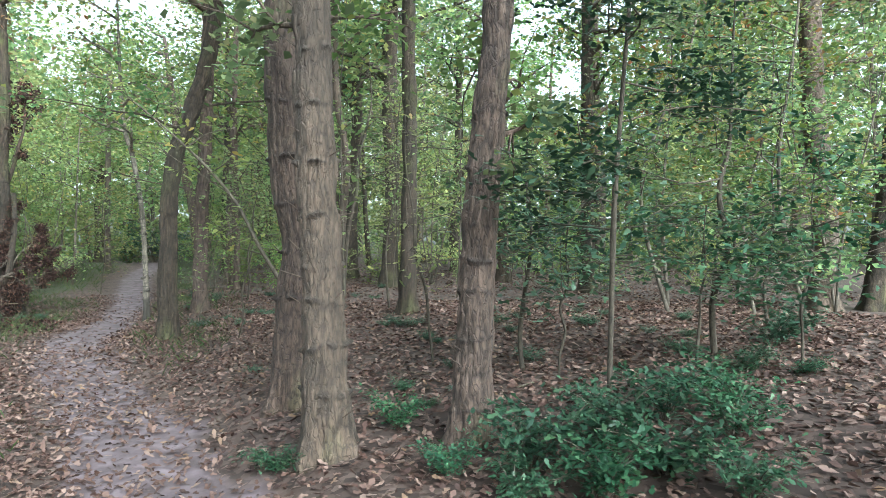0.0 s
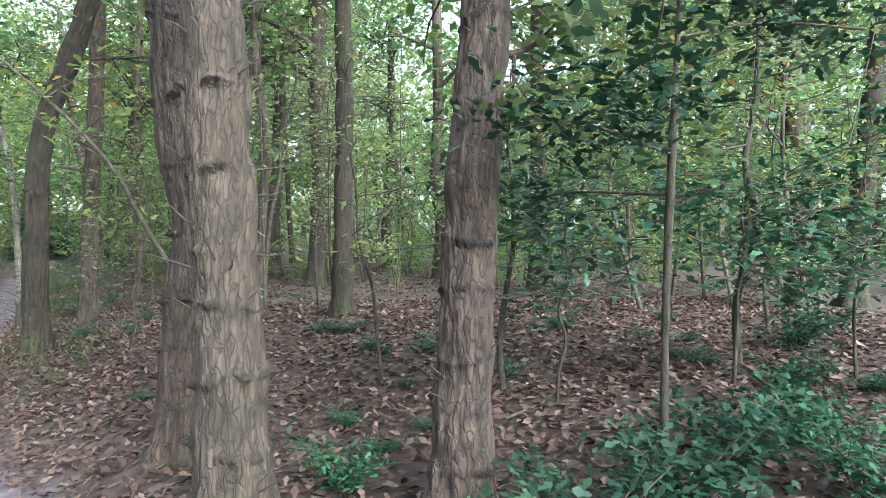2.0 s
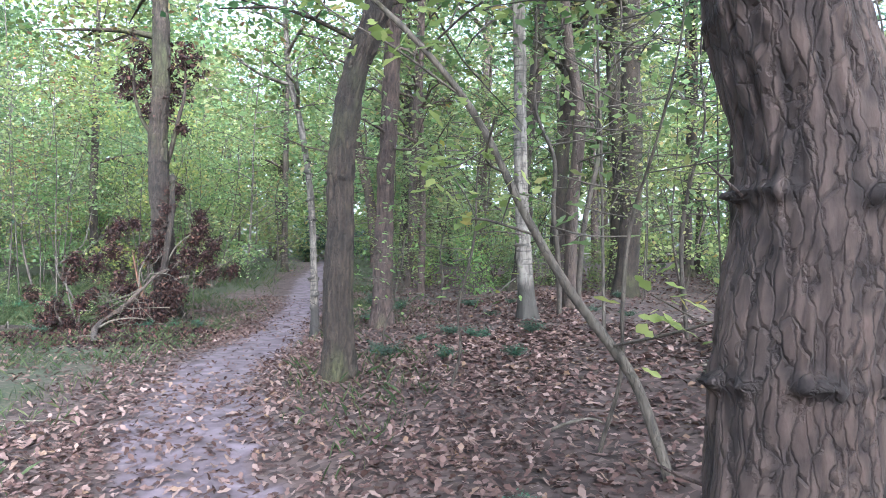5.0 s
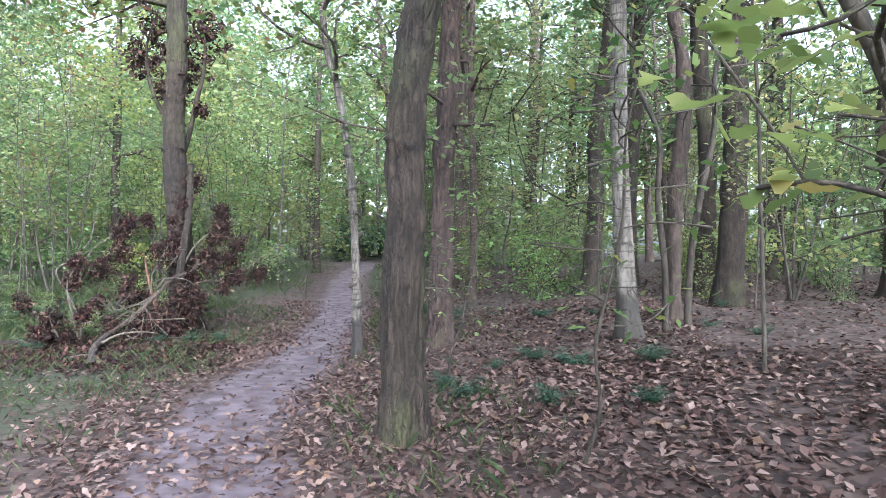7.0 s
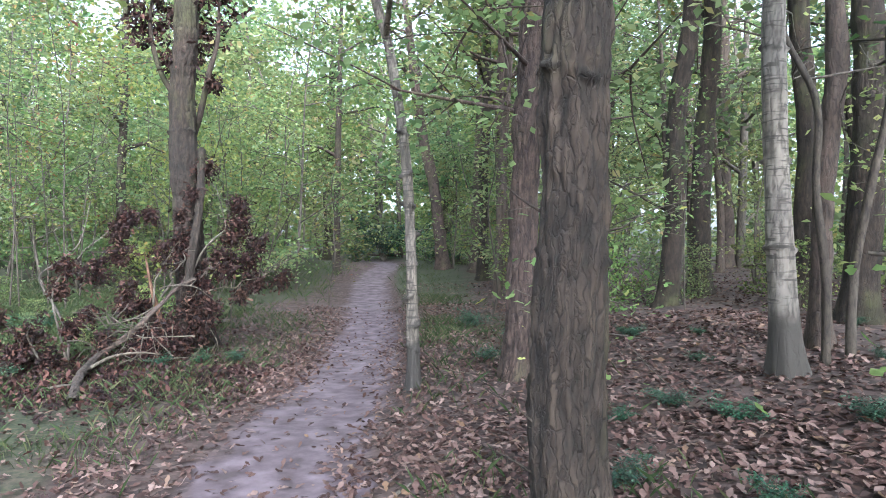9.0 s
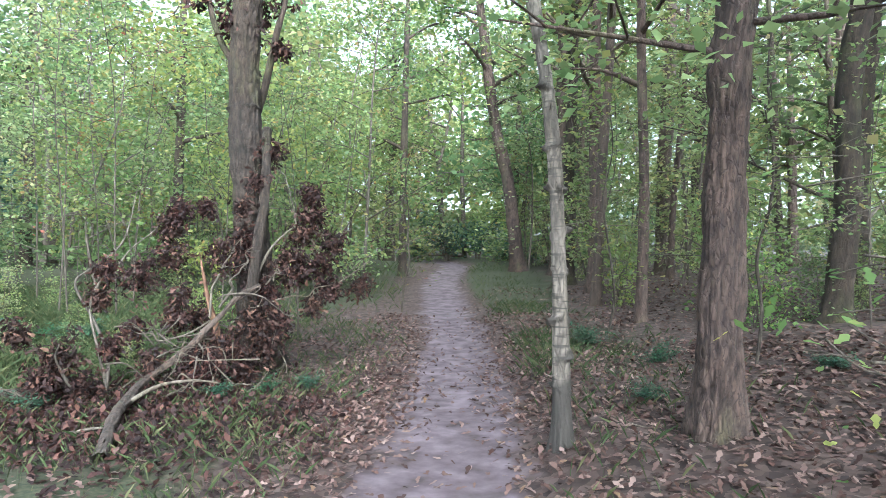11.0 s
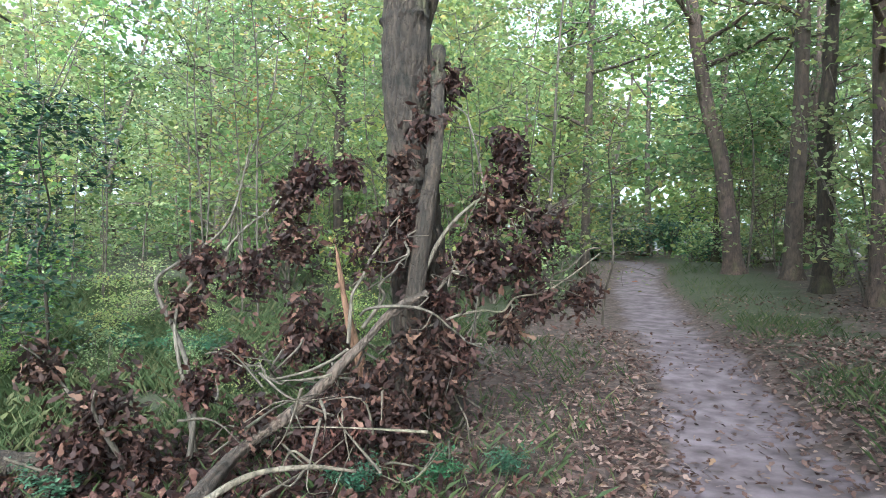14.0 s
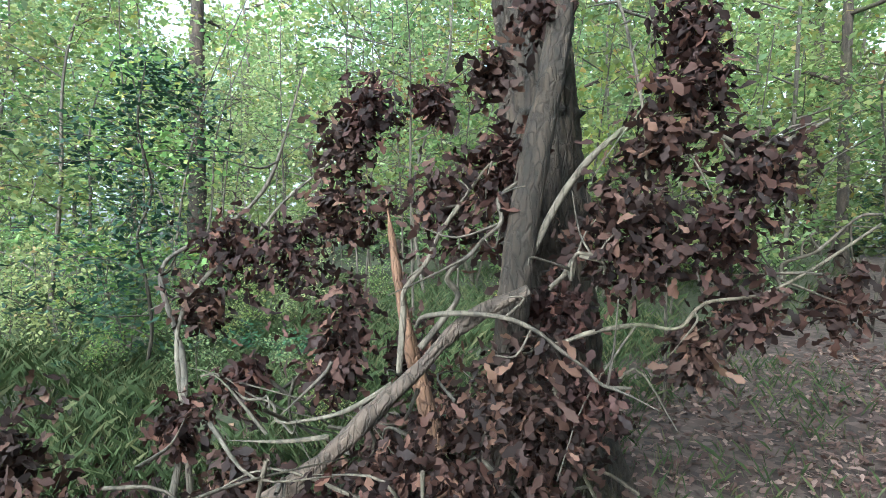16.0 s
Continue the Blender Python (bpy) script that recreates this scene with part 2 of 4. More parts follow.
def part(name, geo, mat, parent, label="", smooth=True):
    ob = new(name, fast_mesh(name, geo[0], geo[1], mat, smooth))
    # stores the painted crevice shade of the tube built last
    if name in ("trunk", "hanging_stem", "main_limb") and last_bark_shade is not None:
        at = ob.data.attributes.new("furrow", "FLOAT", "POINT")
        at.data.foreach_set("value", last_bark_shade.astype(np.float32))
    ob.parent = parent
    if name in ("dead_tuft", "branching"):
        ob["kind"] = "stuff"
    if label:
        ob["label"] = label
    return ob


def join(geos):
    V, F, k = [], [], 0
    for v, f in geos:
        V.append(v)
        F.append(f + k)
        k += len(v)
    return np.concatenate(V), np.concatenate(F)


def smooth_line(pts, n):
    """A curve through a few points (Catmull-Rom)."""
    p = np.array(pts, float)
    p = np.vstack([2 * p[0] - p[1], p, 2 * p[-1] - p[-2]])
    u = np.linspace(0, len(pts) - 1 - 1e-6, n)
    i = u.astype(int)
    t = (u - i)[:, None]
    a, b, c, d = p[i], p[i + 1], p[i + 2], p[i + 3]
    return 0.5 * (2 * b + (c - a) * t + (2 * a - 5 * b + 4 * c - d) * t * t + (3 * b - a - 3 * c + d) * t ** 3)


last_bark_shade = None


def tube(line, radii, seg=6, rough=0.0, freq=8.0, seed=0, ridge=0.0, flare=0.0, collars=()):
    """A limb along a line; ridge: depth of bark furrows, collars: knobbly rings (at, size) along it."""
    line = np.asarray(line, float)
    n = len(line)
    run = np.concatenate([[0], np.cumsum(np.linalg.norm(np.diff(line, axis=0), axis=1))])
    r = np.interp(run / run[-1], np.linspace(0, 1, len(radii)), radii)
    tan = np.gradient(line, axis=0)
    tan /= np.linalg.norm(tan, axis=1)[:, None]
    ref = np.array([1.0, 0.13, 0.07]) if abs(tan[0][2]) > 0.6 else np.array([0.05, 0.1, 1.0])
    u = np.cross(tan, ref)
    u /= np.linalg.norm(u, axis=1)[:, None]
    w = np.cross(tan, u)
    s = np.concatenate([[0], np.cumsum(np.linalg.norm(np.diff(line, axis=0), axis=1))])
    a = np.arange(seg) * 2 * np.pi / seg
    A, S = np.meshgrid(a, s)
    R = np.repeat(r[:, None], seg, 1)
    if flare:
        k = np.exp(-np.clip(S - 0.28, 0, None) / 0.2)
        R = R * (1 + flare * k * (1 + 0.5 * np.sin(A * 4 + seed) + 0.3 * np.sin(A * 7 + 2 * seed)))
    C = np.c_[(np.cos(A) * R).ravel(), (np.sin(A) * R).ravel(), S.ravel()]
    d = np.zeros(A.size)
    if rough:
        d += rough * (vnoise(C * freq + 31, seed) - 0.5) * 2
    furrow, rings = np.zeros(A.size), np.zeros(A.size)
    if ridge:
        q = C * np.array([36, 36, 6.0]) + 17
        q[:, 0] += 1.3 * vnoise(C * np.array([12, 12, 7]) + 5, seed + 3)
        q[:, 1] += 1.3 * vnoise(C * np.array([12, 12, 7]) + 9, seed + 4)
        furrow += ridge * (np.abs(2 * vnoise(q, seed + 1) - 1) ** 0.7 - 0.6) * 2
        furrow += ridge * 0.9 * (vnoise(C * np.array([70, 70, 45]), seed + 2) - 0.5)
    d += furrow
    for at, size in collars:
        tilt = at + 0.025 * np.sin(A.ravel() + at * 9) + 0.03 * (vnoise(C * np.array([14, 14, 2]) + at * 7, seed + 5) - 0.5)
        lump = np.clip(vnoise(C * np.array([24, 24, 12]) + at * 13, seed + 6) * 2.4 - 0.85, 0, 1.2)
        lump = lump * (0.15 + 1.7 * vnoise(C * np.array([95, 95, 130]) + at, seed + 8))
        add = size * lump * np.exp(-((S.ravel() - tilt) / (0.35 * size + 0.007)) ** 2)
        d += add
        rings += add
    # shade for the colour: the deeper the furrow the darker, collars darkest
    global last_bark_shade
    last_bark_shade = np.clip(0.5 - furrow / (3.0 * ridge) + 28 * rings, 0, 1) if ridge else None
    R = R + d.reshape(R.shape)
    V = line[:, None, :] + R[..., None] * (np.cos(A)[..., None] * u[:, None, :] + np.sin(A)[..., None] * w[:, None, :])
    i, j = np.meshgrid(np.arange(n - 1), np.arange(seg), indexing="ij")
    j2 = (j + 1) % seg
    F = np.stack([i * seg + j, i * seg + j2, (i + 1) * seg + j2, (i + 1) * seg + j], -1).reshape(-1, 4)
    tip = np.array([[(n - 1) * seg + q, (n - 1) * seg + (q + 1) % seg, (n - 1) * seg + (seg - q - 2) % seg, (n - 1) * seg + (seg - q - 1) % seg] for q in range((seg - 2) // 2)]) if seg >= 4 else None
    if tip is not None and len(tip):
        F = np.vstack([F, tip])
    return V.reshape(-1, 3), F


def leaves(P, size, flat=0.6, gen=None, shape="oval", droop=0.0, crumple=1.0):
    """A small folded leaf at each row of P: four corners, or six with a waist for broad ones."""
    g = gen or rng
    n = len(P)
    sz = size * g.uniform(0.6, 1.25, n)[:, None]
    nor = g.normal(size=(n, 3))
    nor[:, 2] = np.abs(nor[:, 2]) + flat * 2
    nor /= np.linalg.norm(nor, axis=1)[:, None]
    a = g.uniform(0, 2 * np.pi, n)
    d = np.c_[np.cos(a), np.sin(a), g.normal(size=n) * 0.35 - droop]
    d -= (d * nor).sum(1)[:, None] * nor
    d /= np.linalg.norm(d, axis=1)[:, None]
    side = np.cross(nor, d)
    fold = g.uniform(0.05, 0.3, n)[:, None]
    if shape == "oval":
        V = np.stack([P, P + sz * (0.5 * d + 0.32 * side + fold * 0.5 * nor), P + sz * d, P + sz * (0.5 * d - 0.32 * side + fold * 0.5 * nor)], 1)
        F = (np.arange(n) * 4)[:, None] + np.arange(4)
        return V.reshape(-1, 3), F
    curl = crumple * g.uniform(-0.25, 0.35, n)[:, None]
    fold = fold * crumple
    rows = []
    for t, wd in ((0.0, 0.03), (0.24, 0.17), (0.42, 0.11), (0.68, 0.27), (1.0, 0.07)):
        mid = P + sz * (t * d + curl * t * t * nor)
        lift = fold * wd * 1.6 * nor
        rows += [mid + sz * (wd * side + lift), mid + sz * (-wd * side + lift)]
    V = np.stack(rows, 1)
    base = (np.arange(n) * 10)[:, None]
    F = np.concatenate([base + np.array([k, k + 2, k + 3, k + 1]) for k in (0, 2, 4, 6)], 0)
    return V.reshape(-1, 3), F


# ---- lie of the land ----
PATH = smooth_line([(1.6, -8), (0.2, -1), (-2.1, 4.6), (-4.65, 8.2), (-6.05, 10.8), (-6.85, 13.3), (-7.8, 15.8), (-8.85, 18.4), (-10.95, 23), (-12.5, 26.7), (-14.9, 33.5), (-21, 42)], 300)
PATH_DIR = np.gradient(PATH, axis=0)
PATH_DIR /= np.linalg.norm(PATH_DIR, axis=1)[:, None]


def beside(xy):
    """Metres to the path's right (minus: left) of each row of xy."""
    out = np.zeros(len(xy))
    for k in range(0, len(xy), 4000):
        c = xy[k:k + 4000]
        d = c[:, None, :] - PATH[None]
        i = (d ** 2).sum(2).argmin(1)
        v, t = d[np.arange(len(c)), i], PATH_DIR[i]
        out[k:k + 4000] = np.hypot(v[:, 0], v[:, 1]) * np.sign(t[:, 1] * v[:, 0] - t[:, 0] * v[:, 1])
    return out


def step01(x, a, b):
    t = np.clip((x - a) / (b - a), 0, 1)
    return t * t * (3 - 2 * t)


def land(xy):
    xy = np.atleast_2d(np.asarray(xy, float))
    s = beside(xy)
    z = -0.04 + 0.20 * step01(s, 0.3, 1.2) + 0.38 * step01(s, 1.0, 5.6) + 0.09 * step01(-s, 0.6, 2.2)
    z += (0.72 - 0.4 * step01(s, 1.0, 5.0)) * step01(xy[:, 1], 17, 34) - 0.08 * step01(xy[:, 1], 10, 13) * (1 - step01(xy[:, 1], 14, 20)) * (1 - step01(s, 0, 1.5))
    p = np.c_[xy, np.zeros(len(xy))]
    z += 0.10 * (vnoise(p * 0.6, 3) - 0.5) + 0.05 * (vnoise(p * 2.1, 4) - 0.5) * step01(np.abs(s), 0.4, 1.2) + 0.004 * (vnoise(p * 5, 5) - 0.5)
    return z


def land1(x, y):
    return float(land([(x, y)])[0])


def build_ground():
    a = np.concatenate([np.linspace(-400, -42, 14), np.linspace(-36, -17, 24), np.linspace(-16.8, 9, 190), np.linspace(9.5, 30, 24), np.linspace(40, 400, 12)])
    b = np.concatenate([np.linspace(-400, -20, 12), np.linspace(-14, -1, 22), np.linspace(-0.8, 26, 200), np.linspace(26.5, 60, 40), np.linspace(70, 600, 12)])
    X, Y = np.meshgrid(a, b)
    xy = np.c_[X.ravel(), Y.ravel()]
    z = land(xy)
    nx = len(a)
    i, j = np.meshgrid(np.arange(len(b) - 1), np.arange(nx - 1), indexing="ij")
    F = np.stack([i * nx + j, i * nx + j + 1, (i + 1) * nx + j + 1, (i + 1) * nx + j], -1).reshape(-1, 4)
    me = fast_mesh("ground", np.c_[xy, z], F, FLOOR)
    s = beside(xy)
    tr = 1 - step01(np.abs(s + 0.25 * (vnoise(np.c_[xy * 1.3, xy[:, :1] * 0], 21) - 0.5)), 0.1, 1.05)
    gr = step01(-s - 1.5 * step01(xy[:, 1], 13.2, 14.5) * (1 - step01(xy[:, 1], 18, 22)), 0.7, 1.9) * 0.9 * (1 - step01(-s, 4.0, 6.5) * (1 - step01(xy[:, 1], 7.5, 10))) + 0.75 * step01(s, 0.5, 1.0) * (1 - step01(s, 1.8, 3.6)) * step01(xy[:, 1], 13, 16) + 0.5 * step01(xy[:, 1], 20, 26) * step01(s, 0.5, 1.0)
    for nm, val in (("trodden", tr), ("grassy", gr)):
        at = me.attributes.new(nm, "FLOAT", "POINT")
        at.data.foreach_set("value", val.astype(np.float32))
    g = new("ground", me)
    return tagged(g, "forest floor with brown leaf litter and a trodden earth path", "ground", kind="structure")


GROUND = build_ground()


# ---- trees ----
def even(line, n):
    """The same line with points at even steps."""
    s = np.concatenate([[0], np.cumsum(np.linalg.norm(np.diff(line, axis=0), axis=1))])
    u = np.linspace(0, s[-1], n)
    return np.stack([np.interp(u, s, line[:, k]) for k in range(3)], 1)


def thing(name, x, y, label, category, group="", z=None):
    e = new(name)
    e.location = (x, y, land1(x, y) if z is None else z)
    return tagged(e, label, category, group)


def crown_points(tips, per, spread, gen):
    P = np.repeat(tips, per, 0)
    return P + gen.normal(size=P.shape) * spread * np.array([1, 1, 0.55])


def branch_set(line, heights, length, gen, up=0.45, radius=0.03, seg=5, az=None, sub=2):
    """Side branches off a trunk line at the given fractions; gives limbs and their leaf-bearing points."""
    limbs, tips = [], []
    run = np.concatenate([[0], np.cumsum(np.linalg.norm(np.diff(line, axis=0), axis=1))])
    run /= run[-1]
    for k, h in enumerate(heights):
        p = line[min(int(np.searchsorted(run, h)), len(line) - 1)]
        a = gen.uniform(0, 2 * np.pi) if az is None else az[k]
        L = length * gen.uniform(0.6, 1.2) * (1.15 - 0.6 * h)
        d = np.array([np.cos(a), np.sin(a), up * gen.uniform(0.3, 1.4)])
        mid = p + d * L * 0.5 + gen.normal(size=3) * 0.07 * L
        end = p + d * L * np.array([1, 1, 0.8]) + gen.normal(size=3) * 0.12 * L
        c = smooth_line([p, mid, end], 7)
        limbs.append(tube(c, [radius * (1.1 - 0.6 * h), 0.006], seg))
        tips += [c[3], c[4], c[5], c[6]]
        for q in range(sub):
            b = c[2 + q * 2 % 4]
            e = b + (d + gen.normal(size=3) * 0.8) * L * 0.4
            c2 = smooth_line([b, (b + e) / 2 + gen.normal(size=3) * 0.05 * L, e], 5)
            limbs.append(tube(c2, [radius * 0.4, 0.004], 4))
            tips += [c2[2], c2[3], c2[4]]
    return limbs, np.array(tips)


def oak(name, base, pts, radii, label, mat=OAK, seg=64, rings=280, ridge=0.011, collars=(), flare=0.32, crown=4200, crown_r=3.0, crown_from=0.62, leaf=LEAF, seed=1, group="oaks", twigs=0, leaf_size=0.11, sprouts=()):
    """A tall tree: pts are offsets from its foot, the first below the soil."""
    gen = np.random.default_rng(seed)
    t = thing(name, base[0], base[1], label, "tree", group)
    line = even(smooth_line(pts, rings * 3), rings * 3)
    line = line[np.unique(np.concatenate([np.linspace(0, rings * 1.4, int(rings * 0.85)), np.linspace(rings * 1.4, rings * 3 - 1, int(rings * 0.15) + 12)]).astype(int))]
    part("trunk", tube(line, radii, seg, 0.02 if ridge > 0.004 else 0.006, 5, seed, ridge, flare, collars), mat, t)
    limbs, tips = branch_set(line, np.linspace(crown_from, 0.98, 9), crown_r, gen, 0.5, radii[-1] * 1.2 + 0.03)
    for k, (h, az, L, up) in enumerate(sprouts):
        l2, t2 = branch_set(line, [h], L, gen, up, 0.028, 6, [az], 3)
        for lb in l2:
            part("limb", lb, mat, t)
        P = crown_points(t2, 16, 0.16 * L ** 0.5, gen)
        part("foliage", leaves(P, leaf_size, 0.5, gen), leaf, t)
    for lb in limbs:
        part("branch", lb, mat, t)
    part("crown", leaves(crown_points(tips, max(1, crown // len(tips)), 0.42, gen), leaf_size * 1.35, 0.5, gen), leaf, t)
    if twigs:
        for q in range(twigs):
            i = int(gen.uniform(0.05, 0.8) * rings)
            a = gen.uniform(0, 6.28)
            d = np.array([np.cos(a), np.sin(a), gen.uniform(0.1, 0.9)])
            r0 = np.interp(i / rings * 0.48, np.linspace(0, 1, len(radii)), radii)
            p0 = line[i] + d * [r0 * 0.8, r0 * 0.8, 0]
            L = gen.uniform(0.05, 0.2)
            part("twig", tube(smooth_line([p0, p0 + d * L * 0.5 + gen.normal(size=3) * 0.01, p0 + d * L], 5), [0.006, 0.002], 4), mat, t)
    return t


def up(h, dx=0.0, dy=0.0, bend=()):
    """Offsets of a trunk that rises h and leans (dx, dy) per metre, with bends (height, x, y)."""
    p = [(-dx * 0.3, -dy * 0.3, -0.3), (0, 0, 0)]
    p += [(dx * z + bx, dy * z + by, z) for z, bx, by in bend]
    return p + [(dx * h + (bend[-1][1] if bend else 0), dy * h + (bend[-1][2] if bend else 0), h)]


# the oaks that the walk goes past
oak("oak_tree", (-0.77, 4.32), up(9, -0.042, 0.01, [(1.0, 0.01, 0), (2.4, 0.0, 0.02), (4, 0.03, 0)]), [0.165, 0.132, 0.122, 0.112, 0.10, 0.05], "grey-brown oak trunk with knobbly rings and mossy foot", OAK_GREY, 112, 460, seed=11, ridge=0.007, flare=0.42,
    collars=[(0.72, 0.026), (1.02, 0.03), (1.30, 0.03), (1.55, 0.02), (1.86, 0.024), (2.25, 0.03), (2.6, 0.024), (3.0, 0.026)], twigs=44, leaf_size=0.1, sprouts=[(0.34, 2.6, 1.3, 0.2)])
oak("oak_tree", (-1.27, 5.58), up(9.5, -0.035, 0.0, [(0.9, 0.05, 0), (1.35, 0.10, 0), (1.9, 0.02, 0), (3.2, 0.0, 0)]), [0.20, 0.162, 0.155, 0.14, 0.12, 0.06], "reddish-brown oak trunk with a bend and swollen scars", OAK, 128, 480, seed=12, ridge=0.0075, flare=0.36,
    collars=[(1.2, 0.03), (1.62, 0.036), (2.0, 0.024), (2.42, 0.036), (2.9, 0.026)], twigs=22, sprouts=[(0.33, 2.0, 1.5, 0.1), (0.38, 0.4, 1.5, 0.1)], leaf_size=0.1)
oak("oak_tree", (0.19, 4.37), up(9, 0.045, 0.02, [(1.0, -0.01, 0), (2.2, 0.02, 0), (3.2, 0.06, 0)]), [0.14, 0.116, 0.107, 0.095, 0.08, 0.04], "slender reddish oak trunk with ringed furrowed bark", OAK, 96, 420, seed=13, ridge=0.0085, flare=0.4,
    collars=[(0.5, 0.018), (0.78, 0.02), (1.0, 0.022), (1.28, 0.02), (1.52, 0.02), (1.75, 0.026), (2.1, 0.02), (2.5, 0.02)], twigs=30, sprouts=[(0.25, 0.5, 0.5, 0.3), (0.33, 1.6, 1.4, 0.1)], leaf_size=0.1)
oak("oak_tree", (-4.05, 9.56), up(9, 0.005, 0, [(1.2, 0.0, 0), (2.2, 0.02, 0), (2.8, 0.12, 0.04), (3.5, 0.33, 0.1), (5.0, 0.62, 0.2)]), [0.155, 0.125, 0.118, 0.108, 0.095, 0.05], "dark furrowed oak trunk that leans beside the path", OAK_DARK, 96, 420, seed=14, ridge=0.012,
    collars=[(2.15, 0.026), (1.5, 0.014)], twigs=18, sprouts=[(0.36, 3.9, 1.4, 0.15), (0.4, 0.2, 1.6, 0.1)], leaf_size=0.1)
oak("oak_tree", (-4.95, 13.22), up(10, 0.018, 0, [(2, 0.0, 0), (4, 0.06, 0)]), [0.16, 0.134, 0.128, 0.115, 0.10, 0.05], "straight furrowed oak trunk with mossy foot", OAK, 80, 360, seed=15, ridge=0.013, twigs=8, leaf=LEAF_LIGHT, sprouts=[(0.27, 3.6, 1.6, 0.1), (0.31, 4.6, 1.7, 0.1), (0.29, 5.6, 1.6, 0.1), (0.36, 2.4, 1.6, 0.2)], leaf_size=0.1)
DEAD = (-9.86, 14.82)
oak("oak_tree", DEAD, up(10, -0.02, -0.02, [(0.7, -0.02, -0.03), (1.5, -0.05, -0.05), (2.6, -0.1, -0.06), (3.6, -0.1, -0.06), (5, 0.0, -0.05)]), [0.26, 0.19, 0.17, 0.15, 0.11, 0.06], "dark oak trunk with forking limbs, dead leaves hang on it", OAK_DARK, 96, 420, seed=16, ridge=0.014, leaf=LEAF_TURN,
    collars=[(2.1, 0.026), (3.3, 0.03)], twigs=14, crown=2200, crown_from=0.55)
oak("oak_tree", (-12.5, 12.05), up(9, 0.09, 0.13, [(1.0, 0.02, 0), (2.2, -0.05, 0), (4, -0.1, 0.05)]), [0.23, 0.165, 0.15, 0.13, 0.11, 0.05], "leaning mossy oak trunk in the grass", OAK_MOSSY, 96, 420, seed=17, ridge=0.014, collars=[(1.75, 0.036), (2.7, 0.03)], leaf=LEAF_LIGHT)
# slim birch with knobs beside the path, and the birch further in
oak("birch_tree", (-5.92, 12.98), up(7, -0.045, 0.0, [(1.2, 0.02, 0), (2.2, 0.0, 0), (3.2, -0.12, 0), (4.2, -0.3, 0)]), [0.062, 0.053, 0.048, 0.04, 0.03, 0.015], "slim pale birch stem with dark knobs beside the path", BIRCH_GREY, 40, 300, 0.0015, [(0.7, 0.03), (0.92, 0.06), (1.16, 0.055), (1.5, 0.03), (1.75, 0.05), (2.05, 0.04), (2.35, 0.035), (2.75, 0.04)], 0.5, 1100, 1.5, 0.5, LEAF_TURN, 21, "birches", 10, 0.08)
oak("birch_tree", (-2.74, 12.95), up(9, -0.04, 0.0, [(1.0, -0.02, 0), (2.4, -0.02, 0), (4, 0.02, 0)]), [0.12, 0.095, 0.088, 0.08, 0.07, 0.03], "white birch trunk with black scars and dark foot", BIRCH, 40, 240, 0.0015, [(1.3, 0.03), (2.0, 0.03), (2.9, 0.03)], 0.4, 1400, 1.8, 0.5, LEAF, 22, "birches", 6, 0.09)

